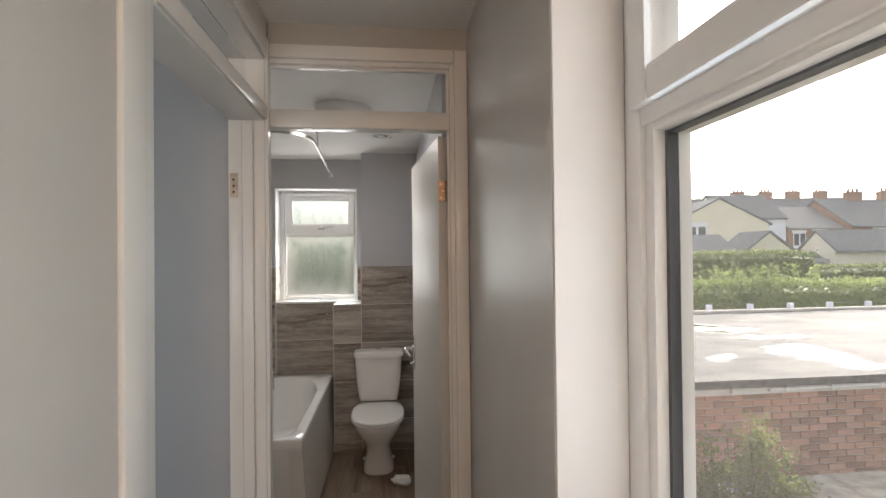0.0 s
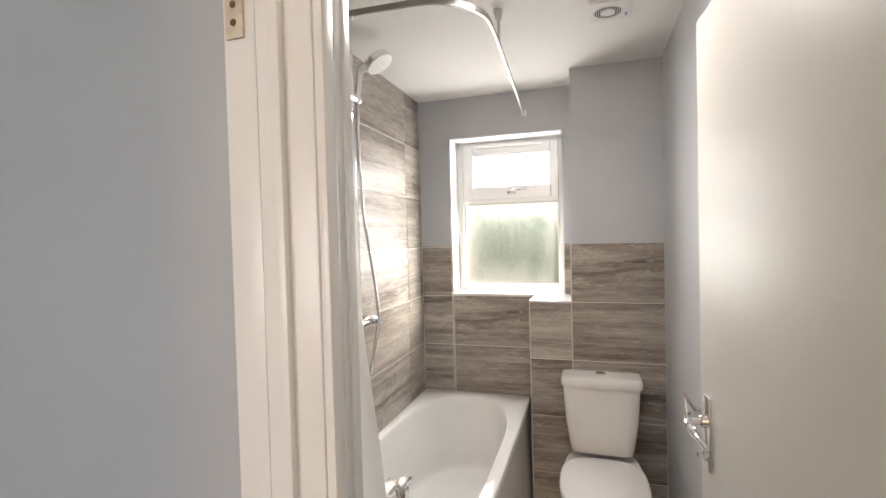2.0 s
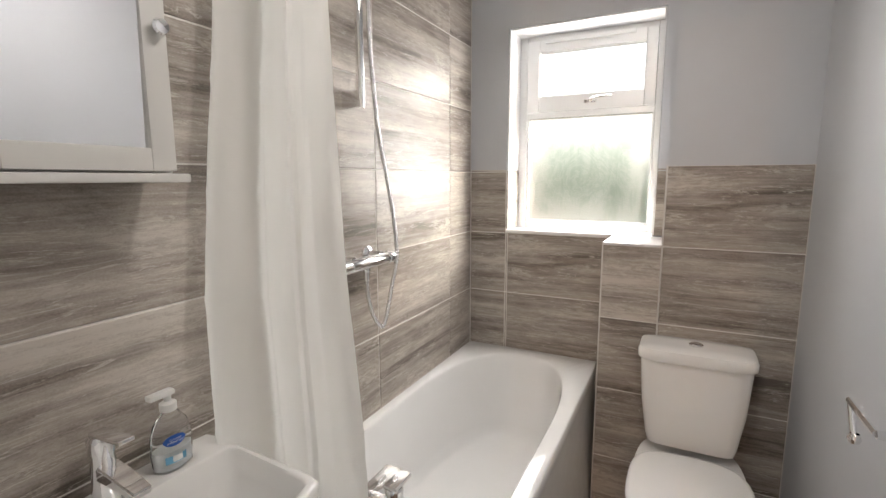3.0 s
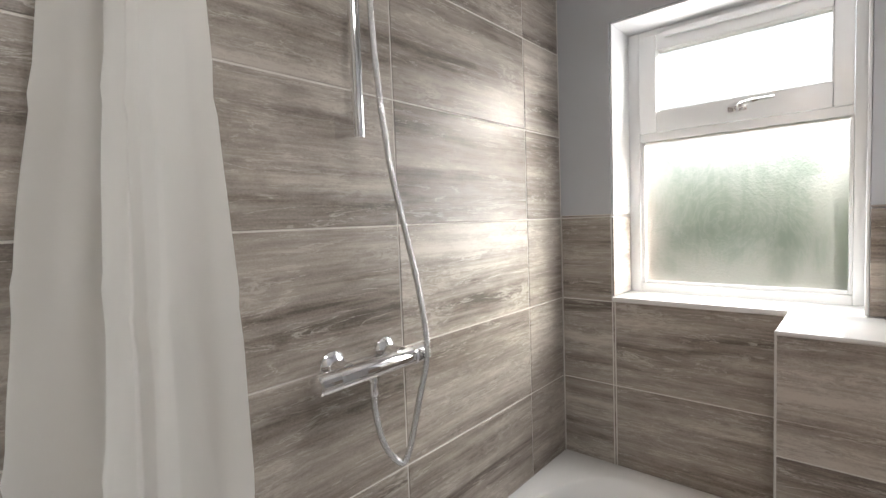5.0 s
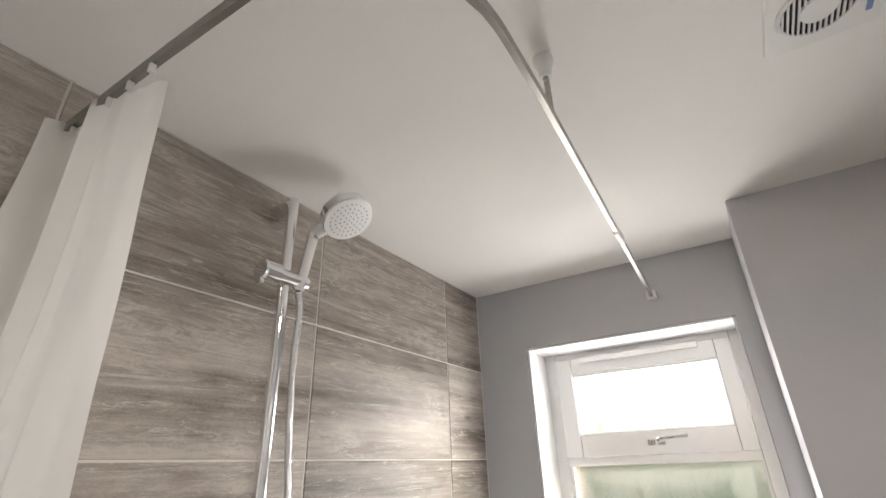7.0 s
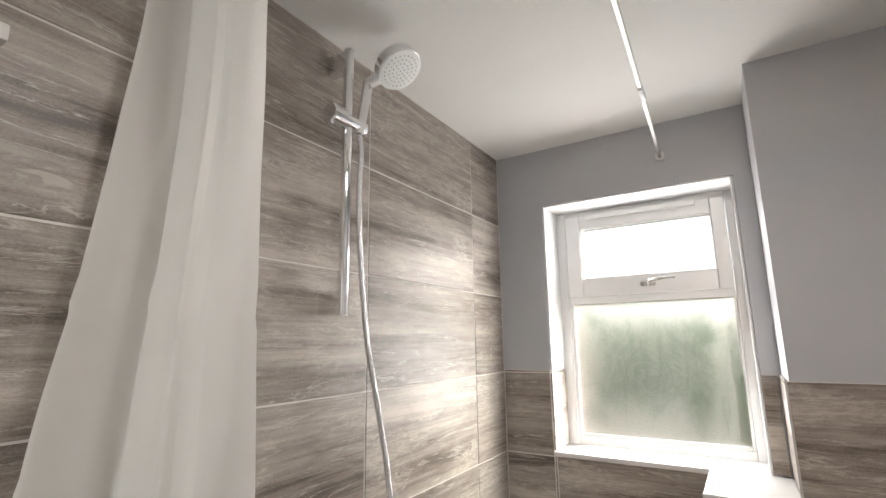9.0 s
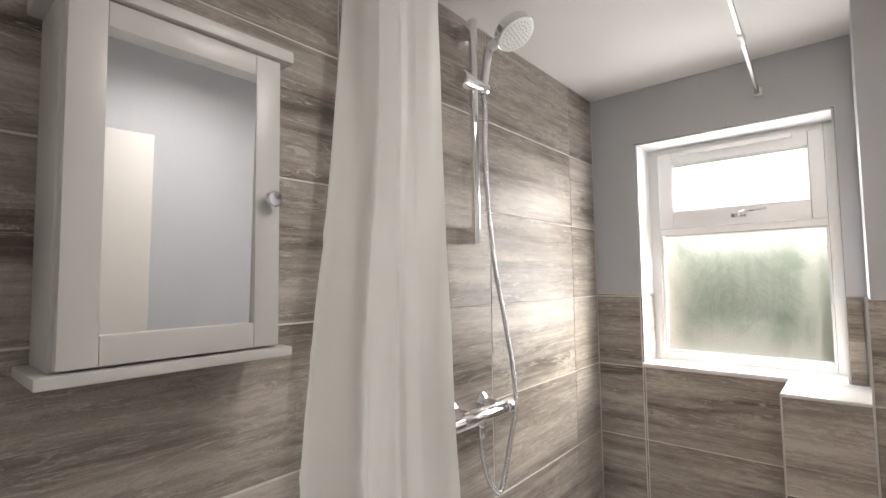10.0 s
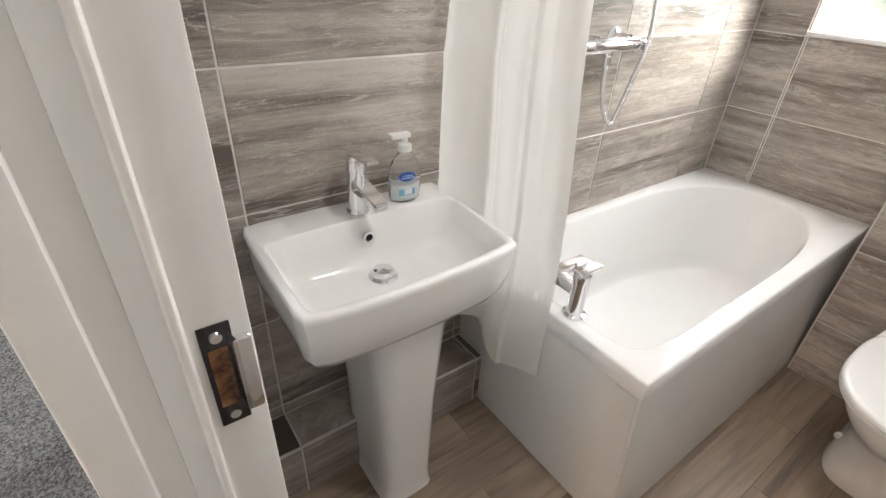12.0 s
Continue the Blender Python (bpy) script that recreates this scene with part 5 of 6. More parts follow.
def brick_material(name, base):
    m, nodes, links, p = mat(name)
    info = nodes.new("ShaderNodeObjectInfo")
    r = ramp(nodes, [(0.0, tuple(c * 0.62 for c in base)), (0.35, base), (0.75, tuple(min(1, c * 1.25) for c in base)), (1.0, (base[0] * 0.9, base[1] * 1.05, base[2] * 1.1))])
    geo = nodes.new("ShaderNodeNewGeometry")
    add = nodes.new("ShaderNodeMath")
    add.operation = "ADD"
    links.new(info.outputs["Random"], add.inputs[0])
    links.new(geo.outputs["Random Per Island"], add.inputs[1])
    fr = nodes.new("ShaderNodeMath")
    fr.operation = "FRACT"
    links.new(add.outputs[0], fr.inputs[0])
    links.new(fr.outputs[0], r.inputs[0])
    n = tex(nodes, links, 40, 5.0, (1, 1, 1), 0.6, True)
    links.new(r.outputs[0], p.inputs["Base Color"])
    b = nodes.new("ShaderNodeBump")
    b.inputs["Strength"].default_value, b.inputs["Distance"].default_value = 0.4, 0.005
    links.new(n.outputs["Fac"], b.inputs["Height"])
    links.new(b.outputs[0], p.inputs["Normal"])
    p.inputs["Roughness"].default_value = 0.9
    return m


BRICK = brick_material("red_brick", (0.40, 0.215, 0.155))
MORTAR = plain("mortar", (0.60, 0.55, 0.48), 0.95, vary=0.12, scale=8, bump=0.3)
SLATE = two_tone("slate_roof", (0.17, 0.165, 0.165), (0.29, 0.28, 0.275), 5.0, 0.7, (1, 1, 6), bump=0.5, dist=0.03)
CREAM = plain("cream_render", (0.80, 0.73, 0.58), 0.9, vary=0.08, scale=0.6)
PALE = plain("white_render", (0.86, 0.86, 0.87), 0.9, vary=0.05, scale=0.6)
FAR_BRICK = two_tone("far_brick", (0.34, 0.20, 0.15), (0.45, 0.29, 0.22), 6.0, 0.9, (1, 1, 2.5), bump=0.1)
FELT = two_tone("wet_roof_felt", (0.05, 0.05, 0.05), (0.13, 0.127, 0.12), 0.8, 0.4, (1, 2.2, 1), False, 0.05)
FASCIA = plain("white_fascia", (0.74, 0.73, 0.70), 0.5, vary=0.08, scale=4)
LEAF = two_tone("laurel_leaf", (0.09, 0.15, 0.04), (0.26, 0.33, 0.10), 2.2, 0.65, bump=0.1)
HEDGE = two_tone("clipped_hedge", (0.08, 0.12, 0.04), (0.19, 0.23, 0.09), 2.0, 0.75, bump=0.1)
TWIG = plain("grey_bark", (0.12, 0.10, 0.07), 0.9, vary=0.2, scale=20, bump=0.5)
PANE = plain("dark_window_glass", (0.10, 0.11, 0.12), 0.05, vary=0.1)



def leafy(m, colour, k=0.45):
    """Light shows through a thin leaf."""
    t = m.node_tree
    tr = t.nodes.new("ShaderNodeBsdfTranslucent")
    tr.inputs[0].default_value = (*colour, 1)
    mx = t.nodes.new("ShaderNodeMixShader")
    mx.inputs[0].default_value = k
    t.links.new(t.nodes["Principled BSDF"].outputs[0], mx.inputs[1])
    t.links.new(tr.outputs[0], mx.inputs[2])
    t.links.new(mx.outputs[0], t.nodes["Material Output"].inputs[0])
    return m


leafy(LEAF, (0.27, 0.33, 0.12))
leafy(HEDGE, (0.20, 0.24, 0.10))
for dull in (SLATE, FAR_BRICK, CREAM, PALE):
    dull.node_tree.nodes["Principled BSDF"].inputs["Specular IOR Level"].default_value = 0.1

# ground, one sheet that climbs a little towards the far houses
bm = bmesh.new()
gx = [-600, -60, -20, -8, 0, 4, 8, 12, 16, 22, 30, 40, 60, 120, 600]
gy = [-600, -60, -10, 0, 5, 10, 12, 14, 16, 18, 20, 22, 24, 27, 32, 40, 60, 120, 900]


def ground_z(y):
    k = min(1.0, max(0.0, (y - 10.5) / 14.0))
    return -2.75 + 3.0 * k * k * (3 - 2 * k)


rings(bm, [[(x, y, ground_z(y)) for x in gx] for y in gy], False, False, False)
setting("ground", bm, GRASS, "rough grass and yards sloping up behind the house")

outer = setting("wall_outer", pierced("x", 0.64, 0.68, -2.0, 4.72, -2.75, 2.75, [(-0.03, 1.120, 0.95, 2.21)]), BRICK, "red brick outer skin of the house")
setting("wall_base", pierced("y", 4.561, 4.72, -1.09, 0.64, -2.75, 2.75, [(-0.88, 0.10, 1.13, 2.32)]), BRICK, "red brick outer skin behind the bathroom")
setting("storey_below", cube(-3.4, 0.64, -2.0, 4.56, -2.75, -0.161), BRICK, "ground floor of the house under the rooms")


def local(bm):
    bmesh.ops.transform(bm, matrix=VIEW, verts=bm.verts)
    return bm


def spot(lat, d, z):
    return VIEW @ Vector((lat, d, z))


# flat-roofed garage
GX0, GX1, GY0, GY1 = 2.55, 13.0, 5.0, 10.1
garage = thing("garage", (GX0, GY0, -2.75), "flat-roofed red brick garage with a wet felt roof", "garage")
garage_wall = part("wall", cube(GX0, GX1, GY0 + 0.012, GY1, -2.75, 0.0), MORTAR, garage)
part("fascia", cube(GX0 - 0.03, GX1, GY0 - 0.045, GY0 - 0.015, -0.012, 0.085, bevel=0.003), FASCIA, garage, "white painted fascia board")
part("soffit", cube(GX0 - 0.03, GX1, GY0 - 0.015, GY0 + 0.012, -0.006, 0.06), FASCIA, garage)
roof_bm = bmesh.new()
nx, ny = 46, 30
rows = []
for j in range(ny + 1):
    y = GY0 - 0.08 + (GY1 - GY0 + 0.1) * j / ny
    rows.append([(GX0 - 0.08 + (GX1 - GX0 + 0.1) * i / nx, y, 0.150 + 0.014 * noise.noise(Vector((i * 0.35, j * 0.5, 0.3)))) for i in range(nx + 1)])
rings(roof_bm, rows, False, False, False)
g_roof = part("roof", roof_bm, FELT, garage, "grey mineral felt with standing water")
fn = FELT.node_tree
fp = fn.nodes["Principled BSDF"]
fp.inputs["Specular IOR Level"].default_value = 0.22
pud = tex(fn.nodes, fn.links, 0.42, 3.0, (1, 1.5, 1), 0.5)
pr = ramp(fn.nodes, [(0.345, (0.04, 0.04, 0.04)), (0.39, (0.85, 0.85, 0.85))])
fn.links.new(pud.outputs["Fac"], pr.inputs[0])
fn.links.new(pr.outputs[0], fp.inputs["Roughness"])
part("drip_edge", cube(GX0 - 0.08, GX1, GY0 - 0.085, GY0 - 0.046, 0.068, 0.158, bevel=0.01), two_tone("dark_felt_edge", (0.06, 0.055, 0.055), (0.16, 0.15, 0.145), 14, 0.85), garage, "dark felt drip edge")
part("pipe", tube(bmesh.new(), [(4.15, GY0 - 0.065, 0.035), (GX1, GY0 - 0.065, 0.055)], 0.017, 12), FASCIA, garage, "white pipe along the fascia")
for px in (3.72, 4.2, 4.35, 4.9, 5.5):
    part("pipe_clip", cube(px - 0.012, px + 0.012, GY0 - 0.088, GY0 - 0.046, 0.012, 0.062, bevel=0.003), FASCIA, garage)
part("kerb", cube(GX0, GX1, GY1 - 0.1, GY1 + 0.06, 0.12, 0.21, bevel=0.01), MORTAR, garage, "pale roof kerb")
for k in range(9):
    part("kerb_post", cube(GX0 + 2.6 + 1.0 * k, GX0 + 2.7 + 1.0 * k, GY1 - 0.02, GY1 + 0.08, 0.19, 0.33, bevel=0.01), PALE, garage)

# bricks: the stretch in front of the window as parts, the rest joined
rb = random.Random(4)
brick_me = mesh("brick", cube(-0.1075, 0.1075, -0.010, 0.030, -0.0325, 0.0325, bevel=0.003, seg=1), BRICK)
rest = bmesh.new()
for r in range(35):
    z = -0.045 - 0.075 * r
    x = GX0 + 0.11 + (0.1125 if r % 2 else 0.0)
    while x < GX1 - 0.1:
        y = GY0 + 0.004 + rb.uniform(-0.002, 0.002)
        if 3.1 < x < 5.9 and r < 22:
            b = new("brick", brick_me)
            b.parent = garage_wall
            b.location = Vector((x, y, z)) - origin(garage_wall)
        elif r < 33:
            box(rest, x - 0.1075, x + 0.1075, y - 0.010, y + 0.02, z - 0.0325, z + 0.0325)
        x += 0.225
part("brickwork", rest, BRICK, garage)["kind"] = "stuff"


# planting
def leaves(bm, points, size, rng, spread=1.0, droop=0.0):
    """One folded, pointed leaf at each point."""
    for p in points:
        d = Vector((rng.gauss(0, 1), rng.gauss(0, 1), rng.gauss(0.5 - droop, 0.8))).normalized()
        s = d.cross(Vector((rng.gauss(0, 1), rng.gauss(0, 1), rng.gauss(0, 1)))).normalized()
        n = d.cross(s)
        L = size * rng.uniform(0.6, 1.25)
        a, c = p, p + d * L
        m = p + d * L * 0.5
        v = [bm.verts.new(q) for q in (a, m + s * L * 0.22 + n * L * 0.06, c, m - s * L * 0.22 + n * L * 0.06)]
        bm.faces.new((v[0], v[1], v[2]))
        bm.faces.new((v[0], v[2], v[3]))


def hedge(name, lat0, lat1, d0, d1, z0, z1, material, label, count, size, rough_top, seed):
    rng = random.Random(seed)
    root = thing(name, spot((lat0 + lat1) / 2, (d0 + d1) / 2, z0), label, "hedge")
    core = bmesh.new()
    n = max(6, int((lat1 - lat0) / 0.5))
    loops = []
    for i in range(n + 1):
        x = lat0 + (lat1 - lat0) * i / n
        t = z1 - size + rough_top * noise.noise(Vector((x * 0.7, seed, 0)))
        loops.append([spot(x, d0 + 0.15, z0), spot(x, d0 + 0.12, (z0 + t) / 2), spot(x, d0 + 0.2, t - 0.1), spot(x, (d0 + d1) / 2, t), spot(x, d1 - 0.2, t - 0.1), spot(x, d1, z0)])
    rings(core, loops)
    part("inner_growth", core, material, root)
    bm = bmesh.new()
    pts = []
    for _ in range(count):
        x = rng.uniform(lat0, lat1)
        t = z1 + rough_top * noise.noise(Vector((x * 0.7, seed, 0))) + rough_top * 0.6 * noise.noise(Vector((x * 3.1, seed, 4)))
        k = rng.random()
        if k < 0.62:
            pts.append(spot(x, d0 + rng.uniform(-0.08, 0.18) + 0.1 * noise.noise(Vector((x * 2, seed, 1))), rng.uniform(z0, t)))
        else:
            pts.append(spot(x, rng.uniform(d0, d1), t + rng.uniform(-0.12, 0.05)))
    leaves(bm, pts, size, rng)
    part("foliage", bm, material, root, smooth=0)["kind"] = "stuff"


hedge("laurel_hedge", 4.5, 13.0, 12.0, 13.3, -0.6, 0.66, LEAF, "bright green laurel hedge with loose shoots behind the garage", 9000, 0.13, 0.18, 1)
hedge("clipped_hedge", 10.8, 17.0, 21.5, 24.0, -0.8, 1.42, HEDGE, "tall clipped green garden hedge", 7000, 0.16, 0.12, 2)
hedge("low_hedge", 14.5, 30.0, 25.0, 27.0, -0.4, 0.62, HEDGE, "low dark clipped hedge by the parked car", 7000, 0.17, 0.12, 3)

shoots = random.Random(9)
bm = bmesh.new()
for _ in range(46):
    x = shoots.gauss(8.4, 1.1)
    h = shoots.uniform(0.2, 0.6)
    base = spot(x, 12.4 + shoots.uniform(-0.3, 0.4), 0.62)
    for q in range(12):
        leaves(bm, [base + Vector((shoots.uniform(-0.05, 0.05), shoots.uniform(-0.05, 0.05), h * q / 12))], 0.14, shoots)
single("hedge_shoots", bm, LEAF, "loose upright laurel shoots growing out of the hedge", "plant", tuple(spot(8.4, 12.4, 0.6)), smooth=0)


def shrub():
    """A small-leaved evergreen bush: stems from the ground, an uneven crown."""
    base = Vector((3.33, 4.25, -2.75))
    root = thing("evergreen_shrub", base, "small-leaved glossy evergreen shrub in front of the garage wall", "shrub")
    rng = random.Random(21)
    stems = bmesh.new()
    tips = []
    for k in range(24):
        a = 2 * math.pi * k / 24 + rng.uniform(-0.2, 0.2)
        r = rng.uniform(0.08, 0.48)
        top = base + Vector((r * math.cos(a), 0.8 * r * math.sin(a), 2.78 - 0.8 * r + rng.uniform(-0.40, 0.05)))
        line = spline([base + Vector((0.05 * math.cos(a), 0.05 * math.sin(a), 0)), base.lerp(top, 0.5) + Vector((0.08 * math.cos(a), 0.08 * math.sin(a), 0)), top], 6)
        tube(stems, line, [0.016 - 0.012 * i / (len(line) - 1) for i in range(len(line))], 6)
        tips += line[5:]
        for q in range(7):
            p = line[min(len(line) - 1, 5 + q)]
            e = p + Vector((rng.gauss(0, 0.15), rng.gauss(0, 0.12), rng.uniform(0.03, 0.18)))
            tube(stems, [p, p.lerp(e, 0.6), e], [0.005, 0.004, 0.002], 5)
            tips += [p.lerp(e, f) for f in (0.4, 0.6, 0.8, 1.0)]
    part("stems", stems, TWIG, root)
    bm = bmesh.new()
    pts = [p + Vector((rng.gauss(0, 0.055), rng.gauss(0, 0.055), rng.gauss(0, 0.045))) for p in tips for _ in range(20)]
    leaves(bm, pts, 0.048, rng)
    part("crown", bm, leafy(two_tone("box_leaf", (0.05, 0.07, 0.025), (0.22, 0.24, 0.09), 14.0, 0.5, bump=0.1), (0.26, 0.29, 0.09)), root, smooth=0)


shrub()

table = thing("stone_slab", (4.05, 4.2, -2.75), "weathered stone coping slab on a low garden pier", "garden wall")
part("pier", cube(3.75, 4.9, 3.85, 4.4, -2.75, -0.72, bevel=0.01), MORTAR, table)
part("slab", cube(3.68, 4.95, 3.78, 4.45, -0.72, -0.655, bevel=0.008), two_tone("weathered_stone", (0.24, 0.21, 0.17), (0.42, 0.38, 0.32), 7, 0.9), table)
single("timber_rail", cube(3.30, 3.85, 4.45, 4.60, -0.80, -0.755, bevel=0.004), PALE, "pale timber board on the garden wall", "timber", (3.6, 4.5, -0.8))


# far houses
def house(label, lat0, lat1, d0, d1, zb, eave, ridge, along, wall_m, roof_m, windows=(), chimneys=(), name="house"):
    """along: the ridge runs across the view ('lat') or away from it ('d')."""
    root = thing(name, spot((lat0 + lat1) / 2, d0, zb), label, "house")
    bm = bmesh.new()
    if along == "lat":
        m = (d0 + d1) / 2
        prof = [(d0, zb), (d0, eave), (m, ridge), (d1, eave), (d1, zb)]
        rings(bm, [[(l, d, z) for d, z in prof] for l in (lat0, lat1)])
        o, t = 0.25, 0.16
        rp = [(d0 - o, eave - 0.12), (m, ridge + 0.02), (d1 + o, eave - 0.12), (d1 + o, eave - 0.12 + t), (m, ridge + t), (d0 - o, eave - 0.12 + t)]
        rf = rings(bmesh.new(), [[(l, d, z) for d, z in rp] for l in (lat0 - 0.1, lat1 + 0.1)])
    else:
        m = (lat0 + lat1) / 2
        prof = [(lat0, zb), (lat0, eave), (m, ridge), (lat1, eave), (lat1, zb)]
        rings(bm, [[(l, d, z) for l, z in prof] for d in (d0, d1)])
        o, t = 0.25, 0.16
        rp = [(lat0 - o, eave - 0.15), (m, ridge + 0.02), (lat1 + o, eave - 0.15), (lat1 + o, eave - 0.15 + t), (m, ridge + t), (lat0 - o, eave - 0.15 + t)]
        rf = rings(bmesh.new(), [[(l, d, z) for l, z in rp] for d in (d0 - 0.1, d1 + 0.1)])
    part("wall", local(bm), wall_m, root)
    roof_ob = part("roof", local(rf), roof_m, root)
    for l, z, w, h in windows:
        wn = part("window", local(cube(l - w / 2, l + w / 2, d0 - 0.05, d0 + 0.05, z - h / 2, z + h / 2)), UPVC, root)
        for s in (-1, 1):
            part("pane", local(cube(l + s * w / 4 - w * 0.19, l + s * w / 4 + w * 0.19, d0 - 0.06, d0 - 0.04, z - h * 0.40, z + h * 0.42)), PANE, wn)
        part("sill", local(cube(l - w / 2 - 0.1, l + w / 2 + 0.1, d0 - 0.12, d0 + 0.02, z - h / 2 - 0.14, z - h / 2)), PALE, wn)
        part("lintel", local(cube(l - w / 2 - 0.1, l + w / 2 + 0.1, d0 - 0.06, d0 + 0.02, z + h / 2, z + h / 2 + 0.22)), PALE, wn)
    for l in chimneys:
        dm = (d0 + d1) / 2
        ch = part("chimney", local(cube(l - 0.75, l + 0.75, dm - 0.35, dm + 0.35, ridge - 0.9, ridge + 0.95)), FAR_BRICK, roof_ob)
        part("chimney_cap", local(cube(l - 0.83, l + 0.83, dm - 0.42, dm + 0.42, ridge + 0.8, ridge + 0.95)), FAR_BRICK, roof_ob)
        for k in (-0.45, 0.0, 0.45):
            part("chimney_pot", local(lathe(bmesh.new(), [(0.14, ridge + 0.95), (0.12, ridge + 1.35)], (l + k, dm, 0), "z", 8)), FAR_BRICK, roof_ob)
    return root


house("cream rendered house with a slate gable roof", 20.3, 29.0, 42, 46, -0.5, 3.9, 6.1, "d", CREAM, SLATE, [(22.6, 2.9, 1.7, 1.8)])
house("white rendered terraced house with slate roof", 27.6, 33.4, 46, 53, -0.5, 4.6, 7.2, "lat", PALE, SLATE, [(30.6, 2.9, 1.2, 1.6)])
house("terrace of slate-roofed houses with brick chimney stacks", 29.0, 52.0, 56, 64, -0.5, 5.2, 8.0, "lat", FAR_BRICK, SLATE, (), (37.5, 41.0, 44.5, 48.0))
house("red brick terrace house with white sash windows", 33.6, 39.0, 46, 54, -0.5, 3.6, 5.9, "lat", FAR_BRICK, two_tone("pale_tiles", (0.26, 0.24, 0.22), (0.40, 0.37, 0.34), 5, 0.8, (1, 1, 8)), [(34.7, 2.5, 1.2, 1.4), (36.7, 2.6, 1.3, 1.5), (36.6, 0.2, 1.2, 1.2)])
house("red brick terrace house with white sash windows", 39.0, 56.0, 45, 54, -0.5, 3.7, 6.6, "lat", FAR_BRICK, SLATE, [(39.8, 2.3, 0.9, 1.2), (41.8, 2.5, 1.6, 2.0), (43.6, 2.6, 1.2, 1.8), (48.5, 2.6, 1.2, 1.8)], (43.0, 46.5, 49.5, 53.0))
house("cream bungalow with a dark tiled roof", 15.0, 19.2, 31, 35, -0.4, 1.35, 2.5, "lat", CREAM, SLATE, ())
house("cream bungalow gable with a dark tiled roof", 19.2, 23.0, 30.5, 33.5, -0.4, 1.15, 2.65, "d", CREAM, SLATE, ())
house("cream bungalow with brown tiled roof", 24.9, 34.0, 30, 33.0, -0.4, 1.45, 2.7, "lat", CREAM, SLATE, ())

fence = thing("garden_fence", spot(23.0, 31.5, 0.2), "grey timber panel fence behind the parked car", "fence")
for k in range(14):
    part("fence_board", local(cube(21.8 + 0.24 * k, 22.02 + 0.24 * k, 33.5, 33.56, 0.1, 1.25)), TWIG, fence)


def car():
    root = thing("parked_car", spot(23.6, 31.0, 0.25), "silver parked hatchback half hidden behind the hedge", "car")
    silver = plain("silver_paint", (0.55, 0.56, 0.58), 0.25, 0.6, vary=0.02)
    c, d = 23.4, 30.4
    side = [(-2.0, 0.25), (-2.0, 0.75), (-1.75, 0.85), (-1.1, 0.92), (-0.6, 1.38), (0.75, 1.42), (1.5, 0.98), (2.0, 0.9), (2.05, 0.3)]
    body = part("body", local(rings(bmesh.new(), [[(c + x * 0.75, d + dy, z + 0.0) for x, z in side] for dy in (0, 1.6)])), silver, root)
    glass = [(-0.98, 0.95), (-0.56, 1.31), (0.68, 1.35), (1.3, 0.99)]
    part("side_window", local(rings(bmesh.new(), [[(c + x * 0.75, d + dy, z) for x, z in glass] for dy in (-0.012, 0.0)])), PANE, root)
    for x in (-1.3, 1.3):
        wh = part("wheel", local(lathe(bmesh.new(), [(0.30, d - 0.03), (0.30, d + 0.15)], (c + x * 0.75, 0, 0.42), "y", 18)), BLACK, root)
    return root


car()


def tree(name, at, height, radius, seed, label, material, count=5200, leaf=0.17):
    base = Vector(at)
    root = thing(name, base, label, "tree", "trees behind the house")
    rng = random.Random(seed)
    wood = bmesh.new()
    top = base + Vector((0.1, 0.05, height * 0.82))
    trunk = spline([base, base + Vector((0.06, 0.04, height * 0.4)), top], 6)
    tube(wood, trunk, [0.16 - 0.12 * i / (len(trunk) - 1) for i in range(len(trunk))], 8)
    ends = []
    for k in range(18):
        p = trunk[min(len(trunk) - 1, 3 + k * 10 // 18)]
        a = k * 2.4 + rng.uniform(-0.4, 0.4)
        r = radius * rng.uniform(0.45, 1.0)
        e = p + Vector((r * math.cos(a), r * math.sin(a), rng.uniform(0.1, 0.5) * height * 0.35))
        tube(wood, [p, p.lerp(e, 0.5) + Vector((0, 0, 0.1)), e], [0.05, 0.03, 0.012], 6)
        ends += [p.lerp(e, f) for f in (0.5, 0.7, 0.9, 1.0)]
    part("trunk", wood, TWIG, root)
    bm = bmesh.new()
    pts = []
    for _ in range(count):
        e = rng.choice(ends)
        pts.append(e + Vector((rng.gauss(0, 0.30 * radius), rng.gauss(0, 0.30 * radius), rng.gauss(0, 0.16 * height * 0.5))))
    leaves(bm, pts, leaf, rng)
    part("crown", bm, material, root, smooth=0)


GARDEN = leafy(two_tone("garden_leaf", (0.09, 0.14, 0.07), (0.22, 0.28, 0.15), 1.5, 0.5, bump=0.1), (0.26, 0.34, 0.16))
for k, (tx, ty, hgt, rad) in enumerate(((-7.2, 15.5, 5.0, 1.9), (-4.6, 16.4, 5.3, 2.1), (-2.0, 15.2, 5.0, 1.9), (0.6, 16.0, 5.2, 2.0), (-9.8, 16.6, 5.4, 2.2))):
    tree("garden_tree", (tx, ty, ground_z(ty)), hgt - (ground_z(ty) + 2.75), rad, 40 + k, "leafy garden tree seen blurred through obscured glass", GARDEN)
hb = random.Random(77)
root = thing("boundary_hedge", (-4.0, 12.6, ground_z(12.6)), "tall green boundary hedge behind the house", "hedge")
part("inner_growth", cube(-13, 2.2, 12.5, 13.6, ground_z(12.6) - 0.3, 1.75), GARDEN, root)
bm = bmesh.new()
leaves(bm, [Vector((hb.uniform(-13, 2.2), 12.45 + hb.uniform(-0.15, 0.12), hb.uniform(-2.4, 1.95))) for _ in range(9000)], 0.17, hb)
part("foliage", bm, GARDEN, root, smooth=0)["kind"] = "stuff"
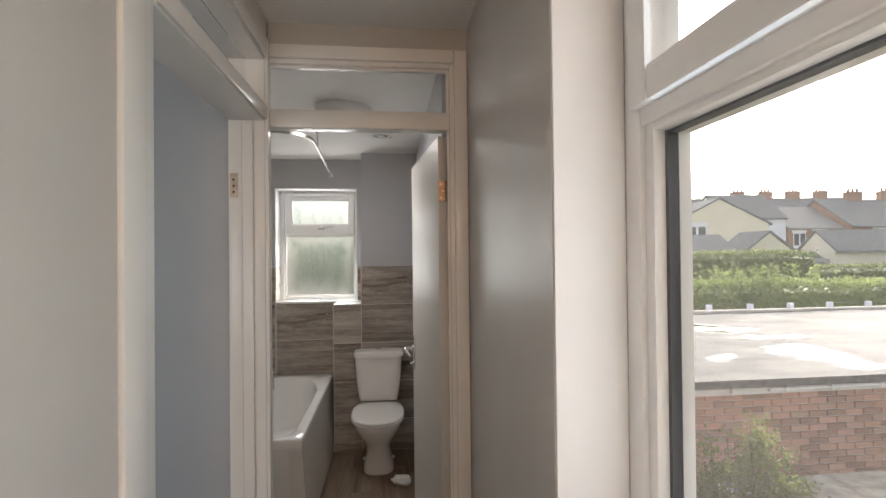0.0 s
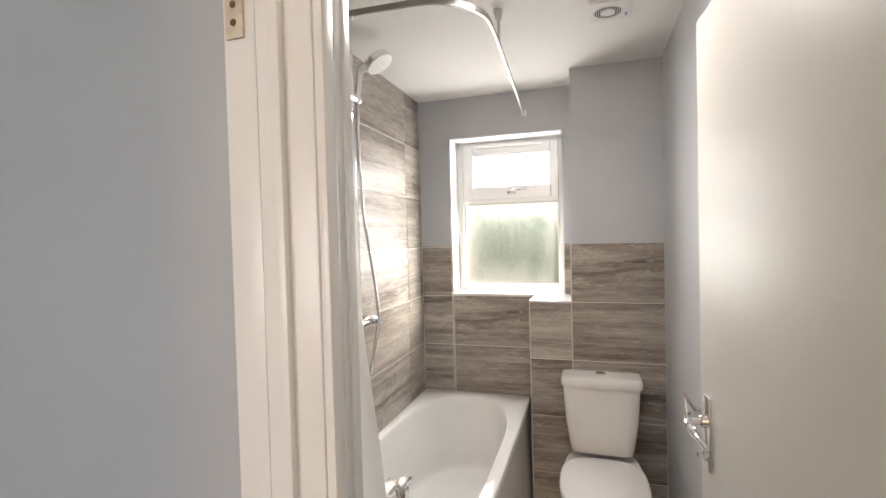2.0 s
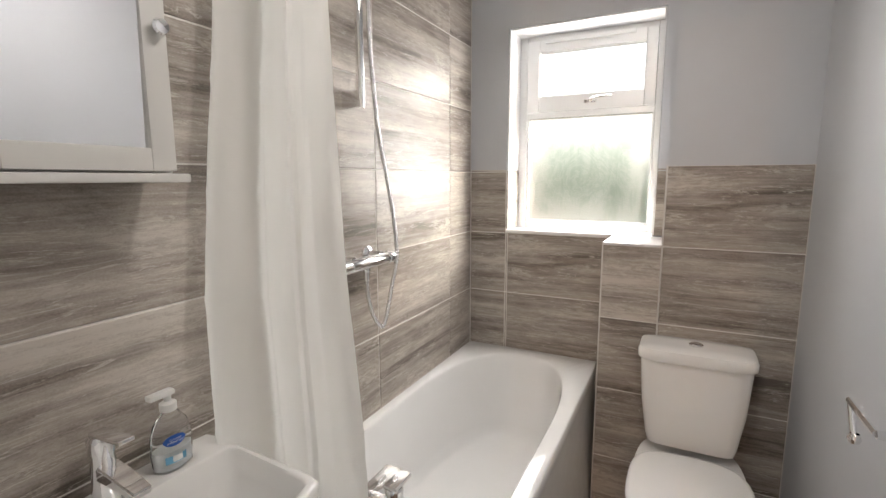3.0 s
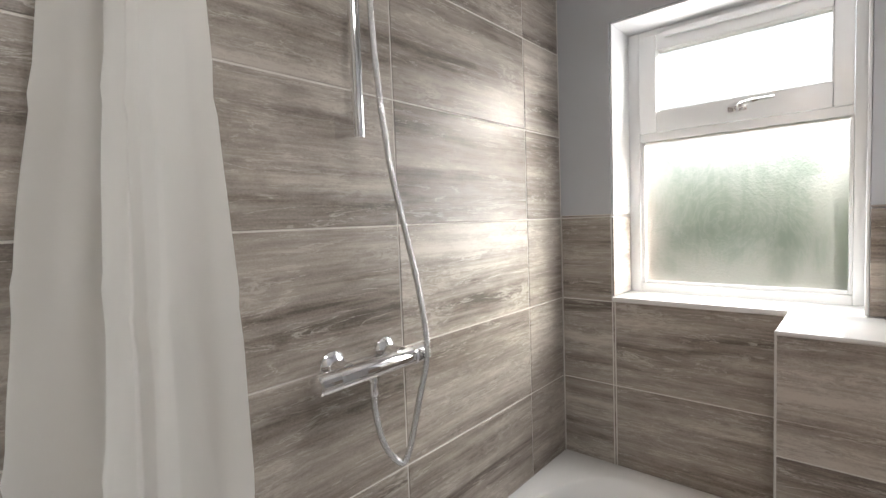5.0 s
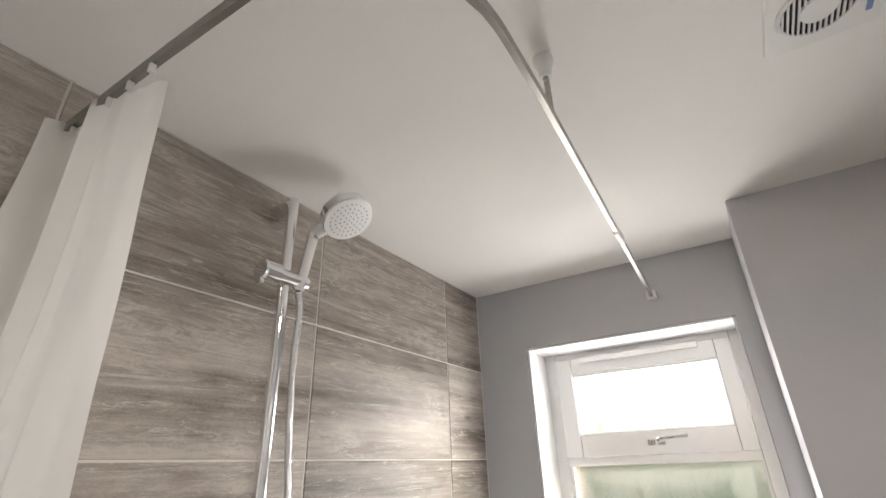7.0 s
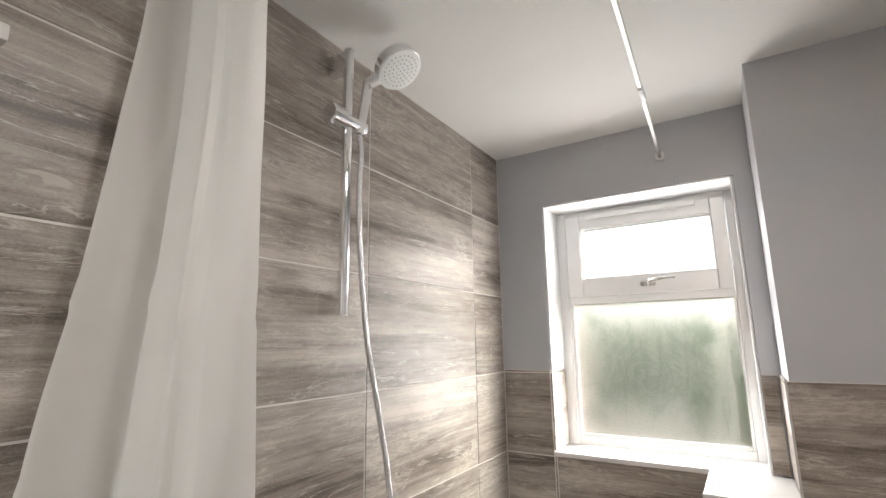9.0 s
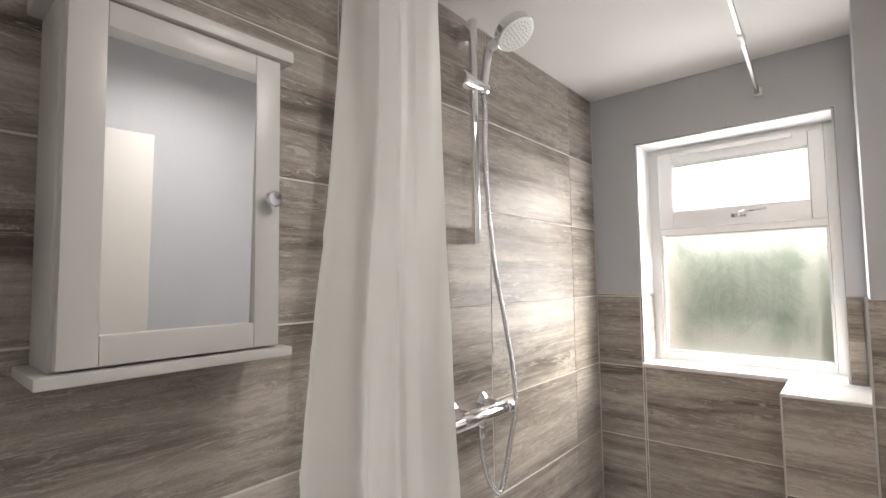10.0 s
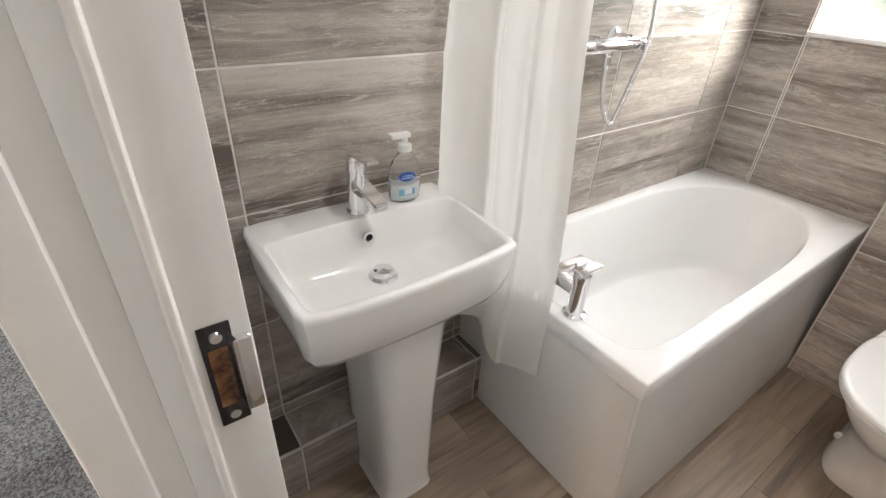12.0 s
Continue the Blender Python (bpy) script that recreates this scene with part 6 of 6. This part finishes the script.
single("brick_house_far", cube(-16, -1.0, 24, 30, -0.5, 3.0), FAR_BRICK, "orange-red brick house beyond the hedge", "house", (-8, 27, -0.5))


# ---- tiles and planks ----
GAP = 0.0042
piece_mesh = {}


def piece(name, w, d, h, material, chamfer=0.0012):
    """A slab centred on its origin with a thin chamfer; equal sizes share one mesh."""
    key = (name, round(w, 4), round(d, 4), round(h, 4))
    if key not in piece_mesh:
        piece_mesh[key] = mesh(name, cube(-w / 2, w / 2, -d / 2, d / 2, -h / 2, h / 2, bevel=chamfer, seg=1), material)
    return piece_mesh[key]


def lay(name, parent, me, at):
    ob = new(name, me)
    ob.parent = parent
    ob.location = at
    return ob


def cuts(lo, hi, joints):
    e = [lo, *[j for j in sorted(joints) if lo + 0.004 < j < hi - 0.004], hi]
    return list(zip(e, e[1:]))


COURSES = [2.045 - 0.302 * k for k in range(-1, 8)]
PILLAR = [1.151 - 0.302 * k for k in range(4)]
YJ = [3.45 + 0.602 * k for k in range(-4, 3)]
XJ = [-0.849, -0.247]


def tile_x(parent, face, y0, y1, z0, z1, yj=YJ, zj=COURSES, thick=0.007):
    """Tiles on a wall that looks along +x."""
    for a, b in cuts(y0, y1, yj):
        for c, d in cuts(z0, z1, zj):
            lay("tile", parent, piece("tile", thick, b - a - GAP, d - c - GAP, TILE), (face - thick / 2, (a + b) / 2, (c + d) / 2))


def tile_y(parent, face, x0, x1, z0, z1, xj=(), zj=COURSES, thick=0.007):
    """Tiles on a wall that looks along -y."""
    for a, b in cuts(x0, x1, xj):
        for c, d in cuts(z0, z1, zj):
            lay("tile", parent, piece("tile", b - a - GAP, thick, d - c - GAP, TILE), ((a + b) / 2, face + thick / 2, (c + d) / 2))


tile_x(wall_left, LEFT, 2.096, BACK - 0.001, 0.0, CEIL - 0.002)
part("grout", cube(LEFT, -0.8585, BACK + 0.0018, BACK + 0.0068, 0, 1.4505), GROUT, wall_back)
part("grout", cube(-0.8585, -0.352, BACK + 0.0018, BACK + 0.0068, 0, 1.1405), GROUT, wall_back)
part("grout", cube(-0.132, RIGHT - 0.0005, 4.0118, 4.0168, 0, 1.4525), GROUT, wall_pillar)
tile_y(wall_back, BACK, LEFT + 0.001, -0.858, 0.0, 1.451, XJ, COURSES[:-1])
tile_y(wall_back, BACK, -0.858, -0.353, 0.0, 1.141, XJ)
tile_y(wall_back, BACK, -0.182, -0.135, 1.157, 1.451, XJ)
tile_x(wall_back, -0.851, BACK + 0.002, 4.466, 1.158, 1.449)
tile_y(wall_pillar, 4.010, -0.133, RIGHT - 0.001, 0.0, 1.453, (), PILLAR)
tile_y(wall_ledge, 4.010, -0.351, -0.135, 0.0, 1.147, (), PILLAR)
for c, d in cuts(0.0, 1.147, PILLAR):
    lay("tile", wall_ledge, piece("tile", 0.007, 0.283, d - c - GAP, TILE), (-0.3475, 4.155, (c + d) / 2))
for c, d in cuts(1.158, 1.453, COURSES):
    lay("tile", wall_pillar, piece("tile", 0.006, 0.282, d - c - GAP, TILE), (-0.1295, 4.155, (c + d) / 2))
tile_x(wall_low, -0.917, 2.096, 2.872, 0.0, 0.192)
for a, b in cuts(2.096, 2.872, YJ):
    lay("tile", wall_low, piece("tile", 0.124, b - a - GAP, 0.007, TILE), (-0.9835, (a + b) / 2, 0.1965))
part("tile_trim", cube(-0.137, -0.1315, 4.0075, 4.013, 0.0, 1.455), plain("pale_tile_trim", (0.62, 0.60, 0.57), 0.3), wall_pillar)
part("tile_trim", cube(-0.3525, -0.3475, 4.0075, 4.013, 0.0, 1.156), plain("pale_tile_trim", (0.62, 0.60, 0.57), 0.3), wall_ledge)
part("tile_trim", cube(-0.921, -0.9155, 2.096, 2.872, 0.1945, 0.2005), plain("pale_tile_trim", (0.62, 0.60, 0.57), 0.3), wall_low)

rnd = random.Random(11)
PW = 0.152
for i in range(12):
    xa = -1.10 + PW * i
    xb = min(xa + PW, 0.32)
    if xb - xa < 0.02:
        continue
    ys = [2.097]
    y = 2.097 + rnd.uniform(0.2, 1.0)
    while y < 4.29:
        ys.append(y)
        y += 0.92
    ys.append(4.30)
    for a, b in zip(ys, ys[1:]):
        if b - a > 0.01:
            lay("plank", floor_bath, piece("plank", xb - xa - 0.0012, b - a - 0.0012, 0.006, PLANK, 0.0006), ((xa + xb) / 2, (a + b) / 2, -0.003))
setting("threshold", cube(-0.356, 0.329, 2.03, 2.098, 0.0, 0.010, bevel=0.004), SATIN, "brushed metal door threshold strip")
